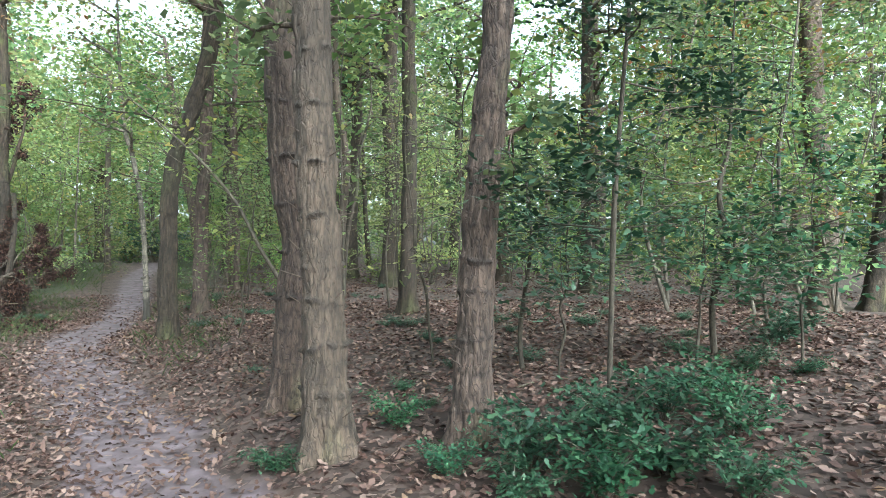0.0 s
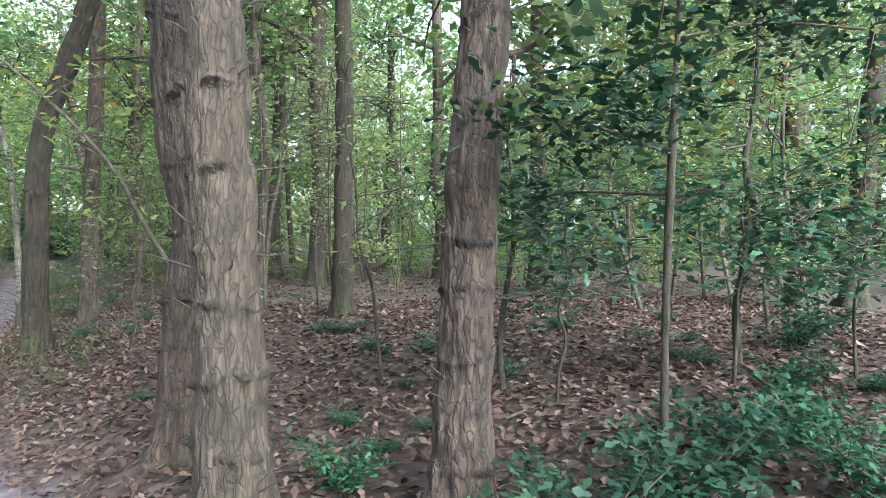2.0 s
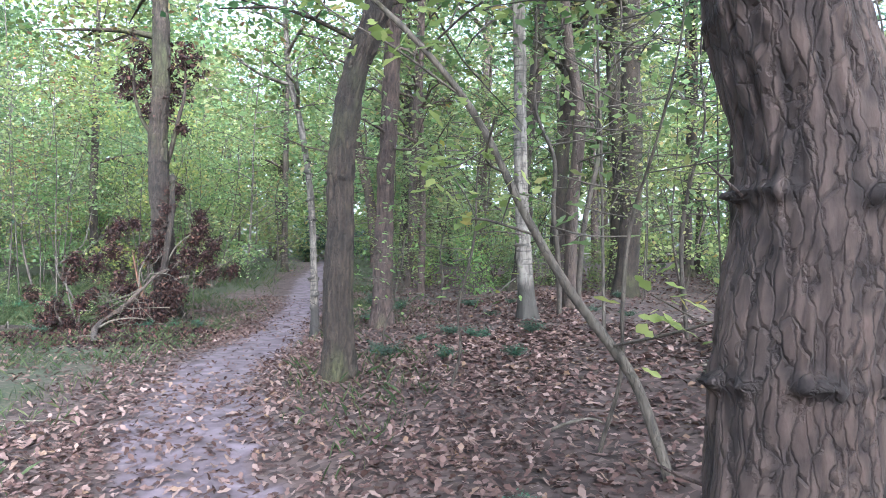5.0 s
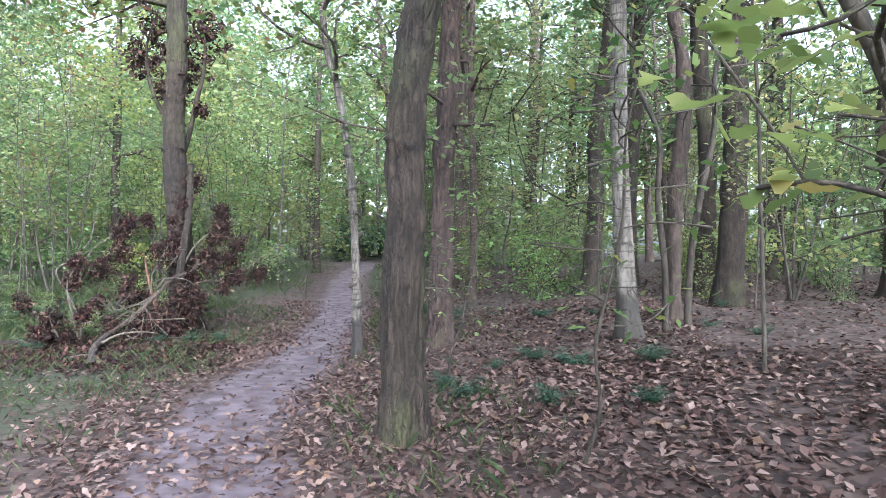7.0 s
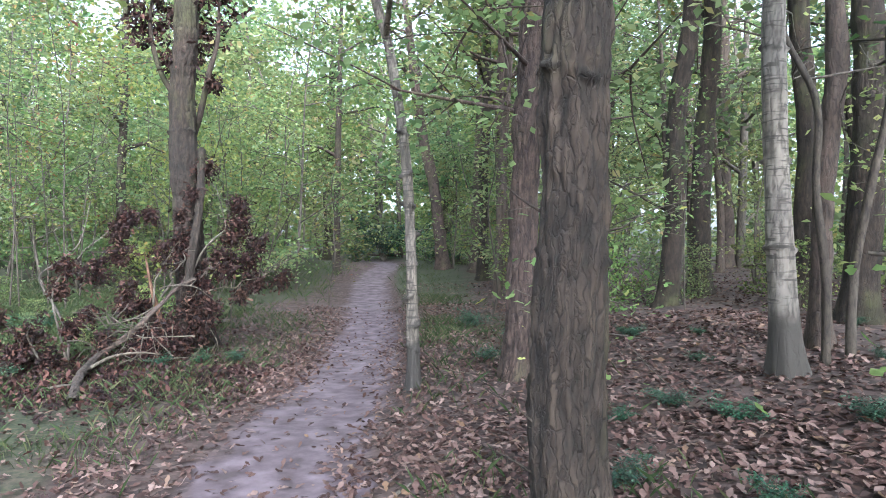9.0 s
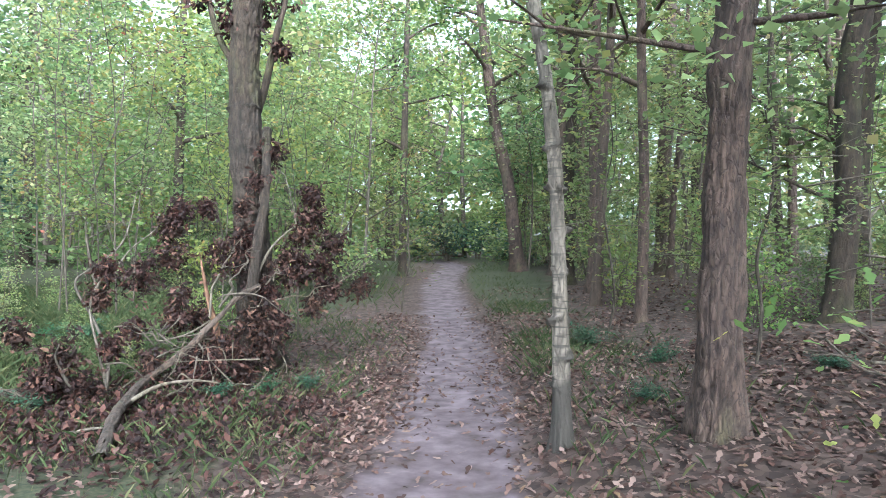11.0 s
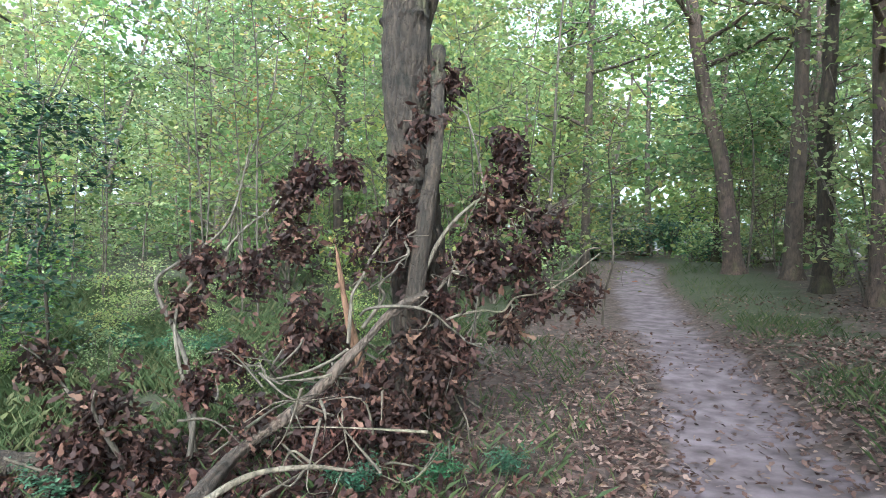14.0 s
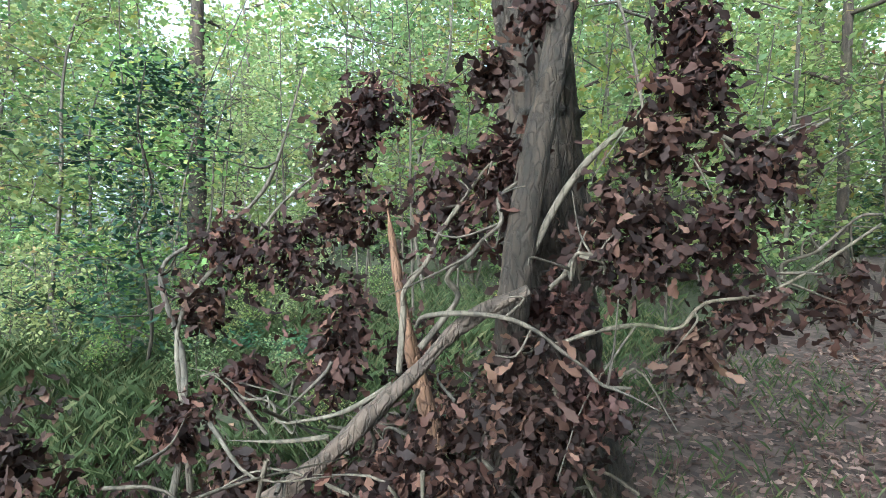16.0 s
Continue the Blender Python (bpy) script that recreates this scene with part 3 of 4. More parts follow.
# trees further in, each with its own lean
FURTHER = [
    (-1.38, 16.3, 0.19, 0.03, OAK_DARK, "dark oak trunk further into the wood"), (-3.55, 18.0, 0.15, 0.05, OAK_DARK, "dark forked oak trunk further into the wood"),
    (-2.9, 20.6, 0.19, 0.01, OAK_DARK, "dark upright oak trunk further into the wood"), (-0.55, 10.08, 0.12, 0.03, OAK_DARK, "thin dark oak trunk with a bare foot"),
    (-1.5, 18.7, 0.17, 0.0, OAK_DARK, "dark oak trunk further into the wood"), (-2.25, 14.2, 0.09, 0.01, OAK_GREY, "grey oak trunk further into the wood"),
    (5.9, 10.1, 0.18, -0.01, OAK_GREY, "grey oak trunk behind saplings"), (6.9, 10.4, 0.16, 0.12, OAK_DARK, "dark leaning oak trunk"),
    (-10.55, 28.2, 0.2, -0.14, OAK, "leaning oak trunk beside the path"), (-9.1, 27.1, 0.17, 0.0, OAK_GREY, "grey trunk beside a dark stump"),
    (-8.3, 24.8, 0.14, 0.0, OAK_DARK, "dark trunk in the undergrowth"), (-6.2, 27.2, 0.2, 0.02, OAK_GREY, "grey oak trunk far in the wood"),
    (0.45, 23.5, 0.16, 0.0, OAK_DARK, "dark trunk far in the wood"), (-26.3, 17.2, 0.25, 0.0, OAK_DARK, "oak with spreading limbs in a clearing"),
    (-19.3, 23.1, 0.14, 0.02, OAK_DARK, "thin oak with a crooked side limb"), (3.2, 14.5, 0.15, 0.0, OAK_DARK, "dark trunk far in the wood"),
    (8.5, 15.5, 0.2, 0.02, OAK_GREY, "grey trunk far in the wood"), (1.8, 19.5, 0.17, -0.02, OAK_GREY, "grey trunk far in the wood"),
    (5.0, 21, 0.2, 0.0, OAK_DARK, "dark trunk far in the wood"), (-7.0, 21.0, 0.09, 0.02, OAK_GREY, "thin grey trunk beside the path"),
    (-9.3, 33, 0.18, 0.02, OAK_GREY, "grey trunk where the path bends"), (-18, 34, 0.2, 0.0, OAK_DARK, "dark trunk far in the wood"),
    (-5.5, 33, 0.2, 0.03, OAK_DARK, "dark trunk far in the wood"), (-1.5, 30, 0.2, 0.0, OAK_GREY, "grey trunk far in the wood"),
    (-30, 26, 0.2, 0.0, OAK_DARK, "dark trunk far in the wood"),
    (-24, 8, 0.2, 0.0, OAK_DARK, "dark trunk far in the wood"), (-17, 5, 0.2, 0.0, OAK_GREY, "grey trunk behind the grass"),
    (-14.2, 27.5, 0.12, 0.02, OAK_DARK, "thin dark oak beside the path"),
    (6, -4, 0.2, 0.0, OAK_GREY, "grey oak trunk beside the path"), (-6, -3, 0.2, 0.0, OAK, "brown oak trunk beside the path"), (-8, 3, 0.16, 0.0, OAK, "brown oak trunk beside the path"), (4, 1, 0.14, 0.0, OAK, "brown oak trunk beside the path"),
]
for k, (x, y, r, lean, mat, label) in enumerate(FURTHER):
    g = np.random.default_rng(100 + k)
    b = [(1.5, g.uniform(-.05, .05), 0), (3, g.uniform(-.1, .1), 0), (5, g.uniform(-.2, .2), 0)]
    sp = []
    if k in (1,):
        sp = [(0.16, 2.7, 3.0, 1.6)]
    if k == 13:
        sp = [(0.42, 0.3, 3.4, 0.5), (0.5, 2.2, 3.6, 0.6), (0.4, 5.2, 3.2, 0.4), (0.55, 3.6, 3.0, 0.5)]
    if k == 14:
        sp = [(0.44, 3.4, 2.4, 0.9), (0.55, 0.2, 2.0, 0.8)]
    oak("oak_tree", (x, y), up(10, lean, 0, b), [r * 1.2, r, r * 0.95, r * 0.85, r * 0.7, r * 0.35], label, mat, 20, 70, 0.008, [], 0.4, 1900 if y > 12 else 3000, 2.6, (0.42 if x < -12 else 0.52) if y > 14 else 0.6, [LEAF, LEAF_LIGHT, LEAF_TURN, LEAF][k % 4] if x > -12 else LEAF_LIGHT, 200 + k, "trees further in", 0, 0.13, sp)


for k in range(30):
    g = np.random.default_rng(700 + k)
    x, y = g.uniform(-26, 10), g.uniform(17, 36)
    if abs(float(beside(np.array([[x, y]]))[0])) < 2.2 or (x < -11 and y < 30):
        continue
    r = g.uniform(0.06, 0.15)
    oak("slender_tree", (x, y), up(9, g.uniform(-0.06, 0.06), 0, [(2, g.uniform(-.1, .1), 0), (5, g.uniform(-.3, .3), 0)]), [r * 1.2, r, r * 0.9, r * 0.6, r * 0.3], "slender grey-brown tree deep in the wood", [OAK_GREY, OAK_DARK, OAK][k % 3], 10, 40, 0.0, [], 0.3, 700, 1.8, 0.4, LEAF_LIGHT, 800 + k, "slender trees", 0, 0.12)


# saplings and undergrowth, built once and repeated
def sapling(name, label, h, r, n, spread, size, leaf, seed, low=0.15, stems=1, up_=0.35, length=1.2, category="sapling"):
    gen = np.random.default_rng(seed)
    t = tagged(new(name), label, category, name)
    tips = []
    for s in range(stems):
        a = gen.uniform(0, 6.28)
        lean = (0.05 if stems == 1 else 0.3) * h
        pts = [(0, 0, -0.15), (0.03 * s, 0, 0)] + [(np.cos(a) * lean * f + gen.normal() * 0.03 * h, np.sin(a) * lean * f + gen.normal() * 0.03 * h, h * f) for f in (0.3, 0.65, 1.0)]
        line = smooth_line(pts, 24)
        part("stem", tube(line, [r, r * 0.8, r * 0.5, 0.006], 6, r * 0.1, 10, seed), TWIG, t)
        limbs, tp = branch_set(line, np.linspace(low, 0.97, max(4, int(13 / stems))), length, gen, up_, r * 0.5, 4, None, 2 if stems == 1 else 1)
        part("branching", join(limbs), TWIG, t)
        tips.append(tp)
    tips = np.concatenate(tips)
    part("foliage", leaves(crown_points(tips, max(1, n // len(tips)), spread, gen), size, 0.25, gen), leaf, t)
    return t


KINDS = [
    sapling("young_oak", "slender young oak with light green leaves", 6.5, 0.035, 2600, 0.26, 0.095, LEAF, 31, 0.12, 1, 0.4, 1.5),
    sapling("young_beech", "slender young beech with bright green leaves", 5.0, 0.028, 2600, 0.24, 0.085, LEAF_LIGHT, 32, 0.1, 1, 0.3, 1.3),
    sapling("hazel_bush", "many-stemmed hazel bush with green leaves", 3.2, 0.02, 1800, 0.22, 0.095, LEAF_LIGHT, 33, 0.15, 4, 0.5, 0.9, "bush"),
    sapling("young_rowan", "young tree with yellowing leaves", 7.5, 0.04, 2400, 0.3, 0.10, LEAF_TURN, 34, 0.2, 1, 0.5, 1.7),
    sapling("low_bush", "low green undergrowth bush", 1.3, 0.012, 1000, 0.14, 0.075, LEAF_LIGHT, 35, 0.1, 5, 0.4, 0.5, "bush"),
    sapling("far_tree", "leafy tree in the distant wood", 12, 0.12, 1700, 0.6, 0.285, LEAF, 36, 0.04, 1, 0.4, 3.4, "tree"),
    sapling("far_beech", "light green leafy tree in the distant wood", 11, 0.10, 1700, 0.6, 0.285, LEAF_LIGHT, 37, 0.05, 1, 0.35, 3.2, "tree"),
    sapling("thin_sapling", "thin bare-stemmed sapling with few leaves", 4.5, 0.016, 420, 0.2, 0.085, LEAF_LIGHT, 38, 0.3, 1, 0.6, 0.8),
]
used = set()


def plant(k, x, y, scale=1.0, turn=None):
    g = rng.uniform(0, 360) if turn is None else turn
    m = pose(x, y, land1(x, y) - 0.02, rng.uniform(-4, 4), rng.uniform(-4, 4), g) @ Matrix.Diagonal((scale, scale, scale * rng.uniform(0.9, 1.1), 1))
    if k not in used:
        used.add(k)
        KINDS[k].matrix_basis = m
        return KINDS[k]
    return copy_thing(KINDS[k], m)


def scatter(n, box, kinds, lo, hi, clear, tries=40, keep=lambda x, y: True):
    """Plants n of the kinds in a box (x0, y0, x1, y1), off the path and the walker's line."""
    made = 0
    for _ in range(n * tries):
        if made == n:
            break
        x, y = rng.uniform(box[0], box[2]), rng.uniform(box[1], box[3])
        s = float(beside(np.array([[x, y]]))[0])
        if abs(s) < clear or not keep(x, y):
            continue
        if any((x - a) ** 2 + (y - b) ** 2 < 0.7 ** 2 for a, b in planted):
            continue
        planted.append((x, y))
        plant(int(rng.choice(kinds)), x, y, rng.uniform(lo, hi))
        made += 1


planted = []
for x, y, k, s in ((-15.8, 37.5, 5, 1.1), (-13.2, 36, 6, 1.0), (-17.8, 40.5, 6, 1.2), (-20.5, 46, 5, 1.2), (-11.3, 35, 5, 1.0), (-24, 50, 6, 1.2), (-18, 52, 5, 1.3), (-14.5, 45, 6, 1.2), (-19.5, 36, 6, 1.0), (-17.2, 33, 1, 1.3), (-12.9, 22.6, 0, 1.25), (-24, 29, 6, 1.2), (-29, 26, 5, 1.15), (-21.5, 33, 6, 1.25), (-31, 20.5, 6, 1.1), (-26.5, 34, 5, 1.3), (-33, 29, 6, 1.2), (-22, 21.5, 1, 1.3), (-24.5, 24.5, 0, 1.3), (-15.5, 21.5, 1, 1.2), (-17.5, 19, 3, 0.95), (-14.8, 25, 1, 1.3)):
    planted.append((x, y))
    plant(k, x, y, s)
scatter(12, (-15, 22, -5, 34), [4, 1, 4], 0.7, 1.2, 1.2)
scatter(12, (-4, 15, 8, 20), [4, 4], 0.6, 0.9, 3.0)
scatter(28, (-26, 17, 10, 27), [4, 2, 4], 0.7, 1.3, 1.8)
scatter(34, (-40, 26, 24, 38), [2, 2, 1, 5], 0.8, 1.5, 2.2)
scatter(14, (-5, 9.5, 8, 18), [7], 0.7, 1.2, 2.6)
scatter(26, (-24, 16, -9, 26), [7], 0.7, 1.4, 1.6)
scatter(22, (-30, 18, -9, 33), [1, 1, 0, 2], 0.7, 1.2, 2.2)
scatter(9, (-7, 19, 9, 27), [2, 4, 1, 4], 0.7, 1.0, 2.8)
scatter(9, (2.5, 7, 12, 14), [0, 2, 3], 0.6, 1.0, 3)
scatter(22, (-24, 8.5, -13.4, 18), [4], 0.5, 0.9, 4)
scatter(14, (-18, 13.2, -11.3, 18), [4], 0.3, 0.5, 2.2)
scatter(8, (-32, 8, -18, 18), [1, 0, 2], 0.7, 1.1, 4)
scatter(40, (-48, 32, 32, 60), [5, 6, 5, 6], 0.95, 1.45, 2.6)
scatter(36, (-56, -5, -28, 36), [5, 6], 0.8, 1.2, 3)
scatter(22, (12, -10, 40, 34), [5, 6], 0.8, 1.2, 3)
scatter(14, (-30, -40, 20, -9), [5, 6], 0.9, 1.2, 3)

for x, y, k in ((-18.5, 13.2, 1), (-20, 12.2, 0), (-21.5, 14, 1), (-17.8, 14.8, 2), (-23, 12.6, 0)):
    plant(k, x, y, 1.0)


def far_woods():
    g = np.random.default_rng(77)
    n = 46000
    a = g.uniform(0, 2 * np.pi, n)
    d = g.uniform(58, 90, n)
    top = 19 + 3 * np.sin(a * 9) + 2.5 * np.sin(a * 23 + 1)
    z = top * g.uniform(0, 1, n) ** 0.85
    P = np.c_[-5 + np.cos(a) * d, 10 + np.sin(a) * d, z]
    ob = new("far_woods", fast_mesh("far_woods", *leaves(P, 1.35, 0.1, g), LEAF_LIGHT))
    tagged(ob, "distant dense green woodland", "woodland", kind="stuff")


far_woods()


# ---- the broken branch hung up against the oak, its leaves dead and brown ----
def dead_tuft(c, r, gen, n=None, size=0.058):
    """Clustered hanging dead leaves with hollows and a ragged rim."""
    n = n or int(150 + 1150 * r)
    heads = c + gen.normal(size=(max(4, n // 9), 3)) * r * np.array([0.4, 0.4, 0.46])
    P = heads[gen.integers(0, len(heads), n)] + gen.normal(size=(n, 3)) * 0.035
    return leaves(P, size, -0.1, gen, "lobed", droop=0.8, crumple=2.6)


def limb(pts, r0, r1, seed, seg=10, n=40):
    return tube(smooth_line(pts, n), [r0, (r0 * 1.2 + r1) / 2.2, r1], seg, r0 * 0.16, 14, seed, flare=0)


def bark_limb(pts, radii, seed):
    return tube(even(smooth_line(pts, 300), 220), radii, 40, 0.008, 9, seed, 0.006)


def fallen_branch():
    gen = np.random.default_rng(51)
    t = tagged(new("fallen_branch"), "broken oak branch with dead brown leaves leaning on trunk", "branch")
    t.location = (-9.5, 13.9, land1(-9.5, 13.9))
    off = -np.array(t.location)

    def add(name, geo, mat, label="", under=None):
        return part(name, (geo[0] + off, geo[1]), mat, under or t, label)
    add("main_limb", bark_limb([(-8.62, 11.62, 0.02), (-9.2, 12.24, 0.10), (-9.6, 12.75, 0.11), (-9.84, 13.11, 0.14), (-9.72, 13.43, 0.35), (-9.56, 13.72, 0.65), (-9.43, 13.92, 0.89), (-9.32, 14.1, 1.0)], [0.05, 0.046, 0.042, 0.034, 0.024], 1), OAK_GREY, "pale weathered limb propped on the ground")
    add("low_limb", limb([(-9.45, 12.52, 0.08), (-9.35, 12.8, 0.2), (-9.18, 13.02, 0.22), (-9.05, 13.2, 0.18)], 0.02, 0.009, 2), PALE)
    add("hanging_stem", bark_limb([(-9.55, 14.1, -0.4), (-9.49, 14.14, 0.6), (-9.45, 14.2, 1.3), (-9.5, 14.4, 1.95), (-9.75, 14.75, 2.75)], [0.072, 0.062, 0.056, 0.05], 3), OAK_DARK, "thick broken stem with peeling bark")
    add("splinter", limb([(-9.70, 13.98, 0.36), (-9.81, 13.9, 0.83), (-9.89, 13.85, 1.33)], 0.042, 0.006, 4, 7, 30), SPLINTER, "torn reddish splinter of wood")
    BOUGHS = [
        [(-10.31, 13.07, -0.2), (-10.36, 13.18, 0.22), (-10.58, 13.22, 0.53), (-10.85, 13.21, 0.99), (-10.86, 13.36, 1.19), (-10.77, 13.65, 1.37), (-10.76, 13.86, 2.04)],
        [(-10.42, 13.26, -0.24), (-10.69, 13.24, 0.61), (-10.78, 13.47, 1.06), (-10.71, 13.74, 1.34), (-10.65, 13.99, 1.66), (-10.55, 14.13, 1.95)],
        [(-9.71, 13.81, 0.67), (-9.73, 13.88, 1.07), (-9.66, 14.07, 1.33), (-9.6, 14.25, 1.54)],
        [(-9.63, 13.85, 0.77), (-9.52, 14.0, 1.13), (-9.46, 14.17, 1.39)],
    ]
    BOUGHS2 = [
        [(-9.43, 14.2, 1.1), (-9.28, 14.34, 1.42), (-9.19, 14.47, 1.59), (-8.97, 14.6, 1.53), (-8.81, 14.81, 1.51), (-8.72, 14.94, 1.6)],
        [(-9.43, 14.12, 0.75), (-9.24, 14.38, 0.84), (-9.09, 14.59, 0.87), (-8.96, 14.94, 0.98), (-8.74, 15.42, 1.25)],
        [(-8.96, 14.94, 0.98), (-8.99, 15.24, 1.09), (-8.78, 15.53, 1.29)],
        [(-9.18, 14.47, 0.9), (-9.15, 14.51, 1.51), (-9.27, 14.53, 2.03), (-9.42, 14.5, 2.25)],
        [(-9.64, 13.74, 0.65), (-9.97, 13.55, 0.46), (-10.19, 13.42, 0.52), (-10.42, 13.27, 0.59)],
        [(-9.64, 13.84, 0.85), (-9.34, 13.91, 0.93), (-9.16, 14.15, 0.75), (-9.04, 14.31, 0.68)],
        [(-9.32, 14.2, 1.0), (-9.22, 14.25, 1.09), (-9.17, 14.32, 1.06)],
        [(-9.3, 14.2, 0.7), (-9.2, 14.33, 0.3), (-9.1, 14.39, -0.2)],
    ]
    for k, b in enumerate(BOUGHS + BOUGHS2):
        b = [b[0]] + [tuple(np.array(q) + gen.normal(size=3) * 0.022) for q in smooth_line(b, 9)[1:-1]] + [b[-1]]
        bough = add("bough", limb(b, [0.019, 0.016, 0.013, 0.013, 0.016][k] if k < 5 else 0.0095, 0.005, 10 + k, 8), PALE if k % 3 else TWIG)
        for q in range(5):
            c = smooth_line(b, 20)
            p = c[int(gen.integers(6, 19))]
            d = gen.normal(size=3) * np.array([0.16, 0.16, 0.13])
            add("twig", limb([p, p + d * 0.5 + gen.normal(size=3) * 0.03, p + d], 0.006, 0.002, 40 + q, 4, 7), TWIG, under=bough)
    LEFT = [(-10.35, 13.9, 1.3, 0.23), (-10.52, 13.66, 1.07, 0.2), (-10.28, 14.0, 1.8, 0.12), (-10.36, 13.88, 1.63, 0.13), (-10.2, 14.28, 1.84, 0.08), (-10.06, 13.76, 0.81, 0.17),
            (-10.09, 13.72, 0.63, 0.14), (-10.76, 13.49, 1.13, 0.15), (-10.73, 13.37, 0.86, 0.1), (-10.36, 13.18, 0.43, 0.11), (-10.31, 13.42, 0.56, 0.13)]
    RIGHT = [(-9.75, 14.12, 1.3, 0.26), (-9.61, 14.22, 1.42, 0.18), (-9.21, 14.43, 1.25, 0.24), (-9.18, 14.47, 1.09, 0.19), (-9.12, 14.56, 1.54, 0.18), (-8.98, 14.74, 1.23, 0.13), (-8.84, 14.77, 1.46, 0.15),
             (-9.13, 14.72, 1.95, 0.14), (-9.05, 14.66, 1.73, 0.14), (-9.65, 14.71, 2.48, 0.16), (-9.6, 14.42, 2.1, 0.1), (-9.57, 14.12, 1.82, 0.06), (-9.19, 14.28, 0.63, 0.13), (-9.09, 14.75, 0.74, 0.09),
             (-8.98, 14.91, 0.91, 0.14), (-8.86, 15.41, 0.94, 0.14)]
    LOW = [(-9.37, 14.04, 0.65, 0.23), (-9.28, 14.15, 0.45, 0.25), (-9.45, 13.75, 0.36, 0.25), (-9.49, 13.51, 0.16, 0.24), (-9.92, 13.28, 0.26, 0.16), (-9.33, 13.9, 0.11, 0.24), (-9.6, 14.3, 0.26, 0.28), (-10.0, 14.3, 0.31, 0.23), (-9.95, 13.9, 0.26, 0.2), (-10.2, 14.2, 0.6, 0.18), (-9.7, 14.7, 0.31, 0.23), (-9.75, 13.6, 0.11, 0.2), (-9.5, 14.4, 0.9, 0.18)]
    for x, y, z, r in LEFT + RIGHT + LOW:
        add("dead_tuft", dead_tuft(np.array([x, y, z]), r, gen), LEAF_DEAD)
    for _ in range(75):
        p = np.array([gen.uniform(-10.3, -9.0), gen.uniform(13.0, 14.6), gen.uniform(0.0, 0.6)])
        d = gen.normal(size=3) * np.array([0.17, 0.17, 0.1])
        add("twig", limb([p - d, p + gen.normal(size=3) * 0.07, p + d], 0.008, 0.002, 3, 5, 9), PALE if gen.random() < 0.15 else TWIG)
    return t


fallen_branch()


def small_fallen_branch():
    gen = np.random.default_rng(52)
    t = tagged(new("fallen_branch"), "heap of dead oak leaves on a small snapped branch", "branch")
    t.location = (-10.3, 12.55, land1(-10.3, 12.55))
    off = -np.array(t.location)
    for b in ([(-10.0, 12.9, -0.3), (-10.22, 12.65, 0.1), (-10.5, 12.42, 0.6), (-10.62, 12.3, 0.75)], [(-10.2, 12.66, 0.1), (-10.2, 12.5, 0.4), (-10.1, 12.45, 0.55)], [(-10.35, 12.55, -0.3), (-10.4, 12.4, 0.05), (-10.5, 12.2, 0.2)]):
        g = limb(b, 0.018, 0.005, 5, 8, 20)
        part("bough", (g[0] + off, g[1]), TWIG, t)
    for x, y, z, r in [(-10.26, 12.6, 0.40, 0.19), (-10.32, 12.47, 0.2, 0.18), (-10.56, 12.4, 0.62, 0.11), (-10.2, 12.72, 0.15, 0.18), (-10.45, 12.35, -0.05, 0.2), (-10.1, 12.85, -0.05, 0.16)]:
        g = dead_tuft(np.array([x, y, z]), r, gen)
        part("dead_tuft", (g[0] + off, g[1]), LEAF_DEAD, t)


small_fallen_branch()


def hanging_dead_leaves():
    """A snapped top bough caught in the fork of the oak."""
    gen = np.random.default_rng(53)
    t = tagged(new("hung_up_branch"), "snapped dead bough with brown leaves caught in oak", "branch")
    t.location = (-10.1, 14.9, 2.6)
    off = -np.array(t.location)
    for b in ([(-10.0, 14.9, 3.0), (-9.85, 14.85, 3.3), (-9.68, 14.8, 3.8), (-9.6, 14.9, 4.4), (-9.7, 15.0, 5.3)], [(-10.12, 14.95, 3.3), (-10.5, 14.8, 3.9), (-10.65, 14.75, 4.7), (-10.5, 14.85, 5.4)], [(-10.0, 14.9, 3.4), (-10.1, 14.7, 4.0), (-10.05, 14.7, 4.9)]):
        g = limb(b, 0.05, 0.012, 5, 8, 30)
        part("bough", (g[0] + off, g[1]), OAK_DARK, t)
    for x, y, z, r in [(-10.42, 14.86, 5.0, 0.55), (-9.98, 14.95, 4.6, 0.45), (-10.7, 14.75, 4.6, 0.34), (-10.07, 14.7, 4.0, 0.32), (-9.63, 15.0, 5.0, 0.37), (-9.6, 14.8, 3.7, 0.1)]:
        g = dead_tuft(np.array([x, y, z]), r, gen, int(40 + 900 * r), 0.085)
        part("dead_tuft", (g[0] + off, g[1]), LEAF_DEAD, t)


hanging_dead_leaves()


def fallen_log():
    t = tagged(new("fallen_log"), "mossy fallen log lying in the grass", "log")
    t.location = (-11.3, 11.7, land1(-11.3, 11.7))
    off = -np.array(t.location)
    g = tube(smooth_line([(-12.1, 10.6, 0.06), (-11.6, 11.3, 0.06), (-11.2, 11.85, 0.05), (-10.6, 12.72, 0.03)], 160), [0.10, 0.095, 0.085, 0.07], 40, 0.015, 9, 61, 0.008)
    part("trunk", (g[0] + off, g[1]), OAK_DARK, t)
    for b in ([(-11.3, 11.7, 0.1), (-11.1, 11.62, 0.24), (-10.85, 11.6, 0.28)], [(-10.9, 12.25, 0.08), (-10.7, 12.12, 0.2), (-10.5, 11.95, 0.12)]):
        g = limb(b, 0.016, 0.005, 62, 6, 14)
        part("branch_stub", (g[0] + off, g[1]), PALE, t)


fallen_log()


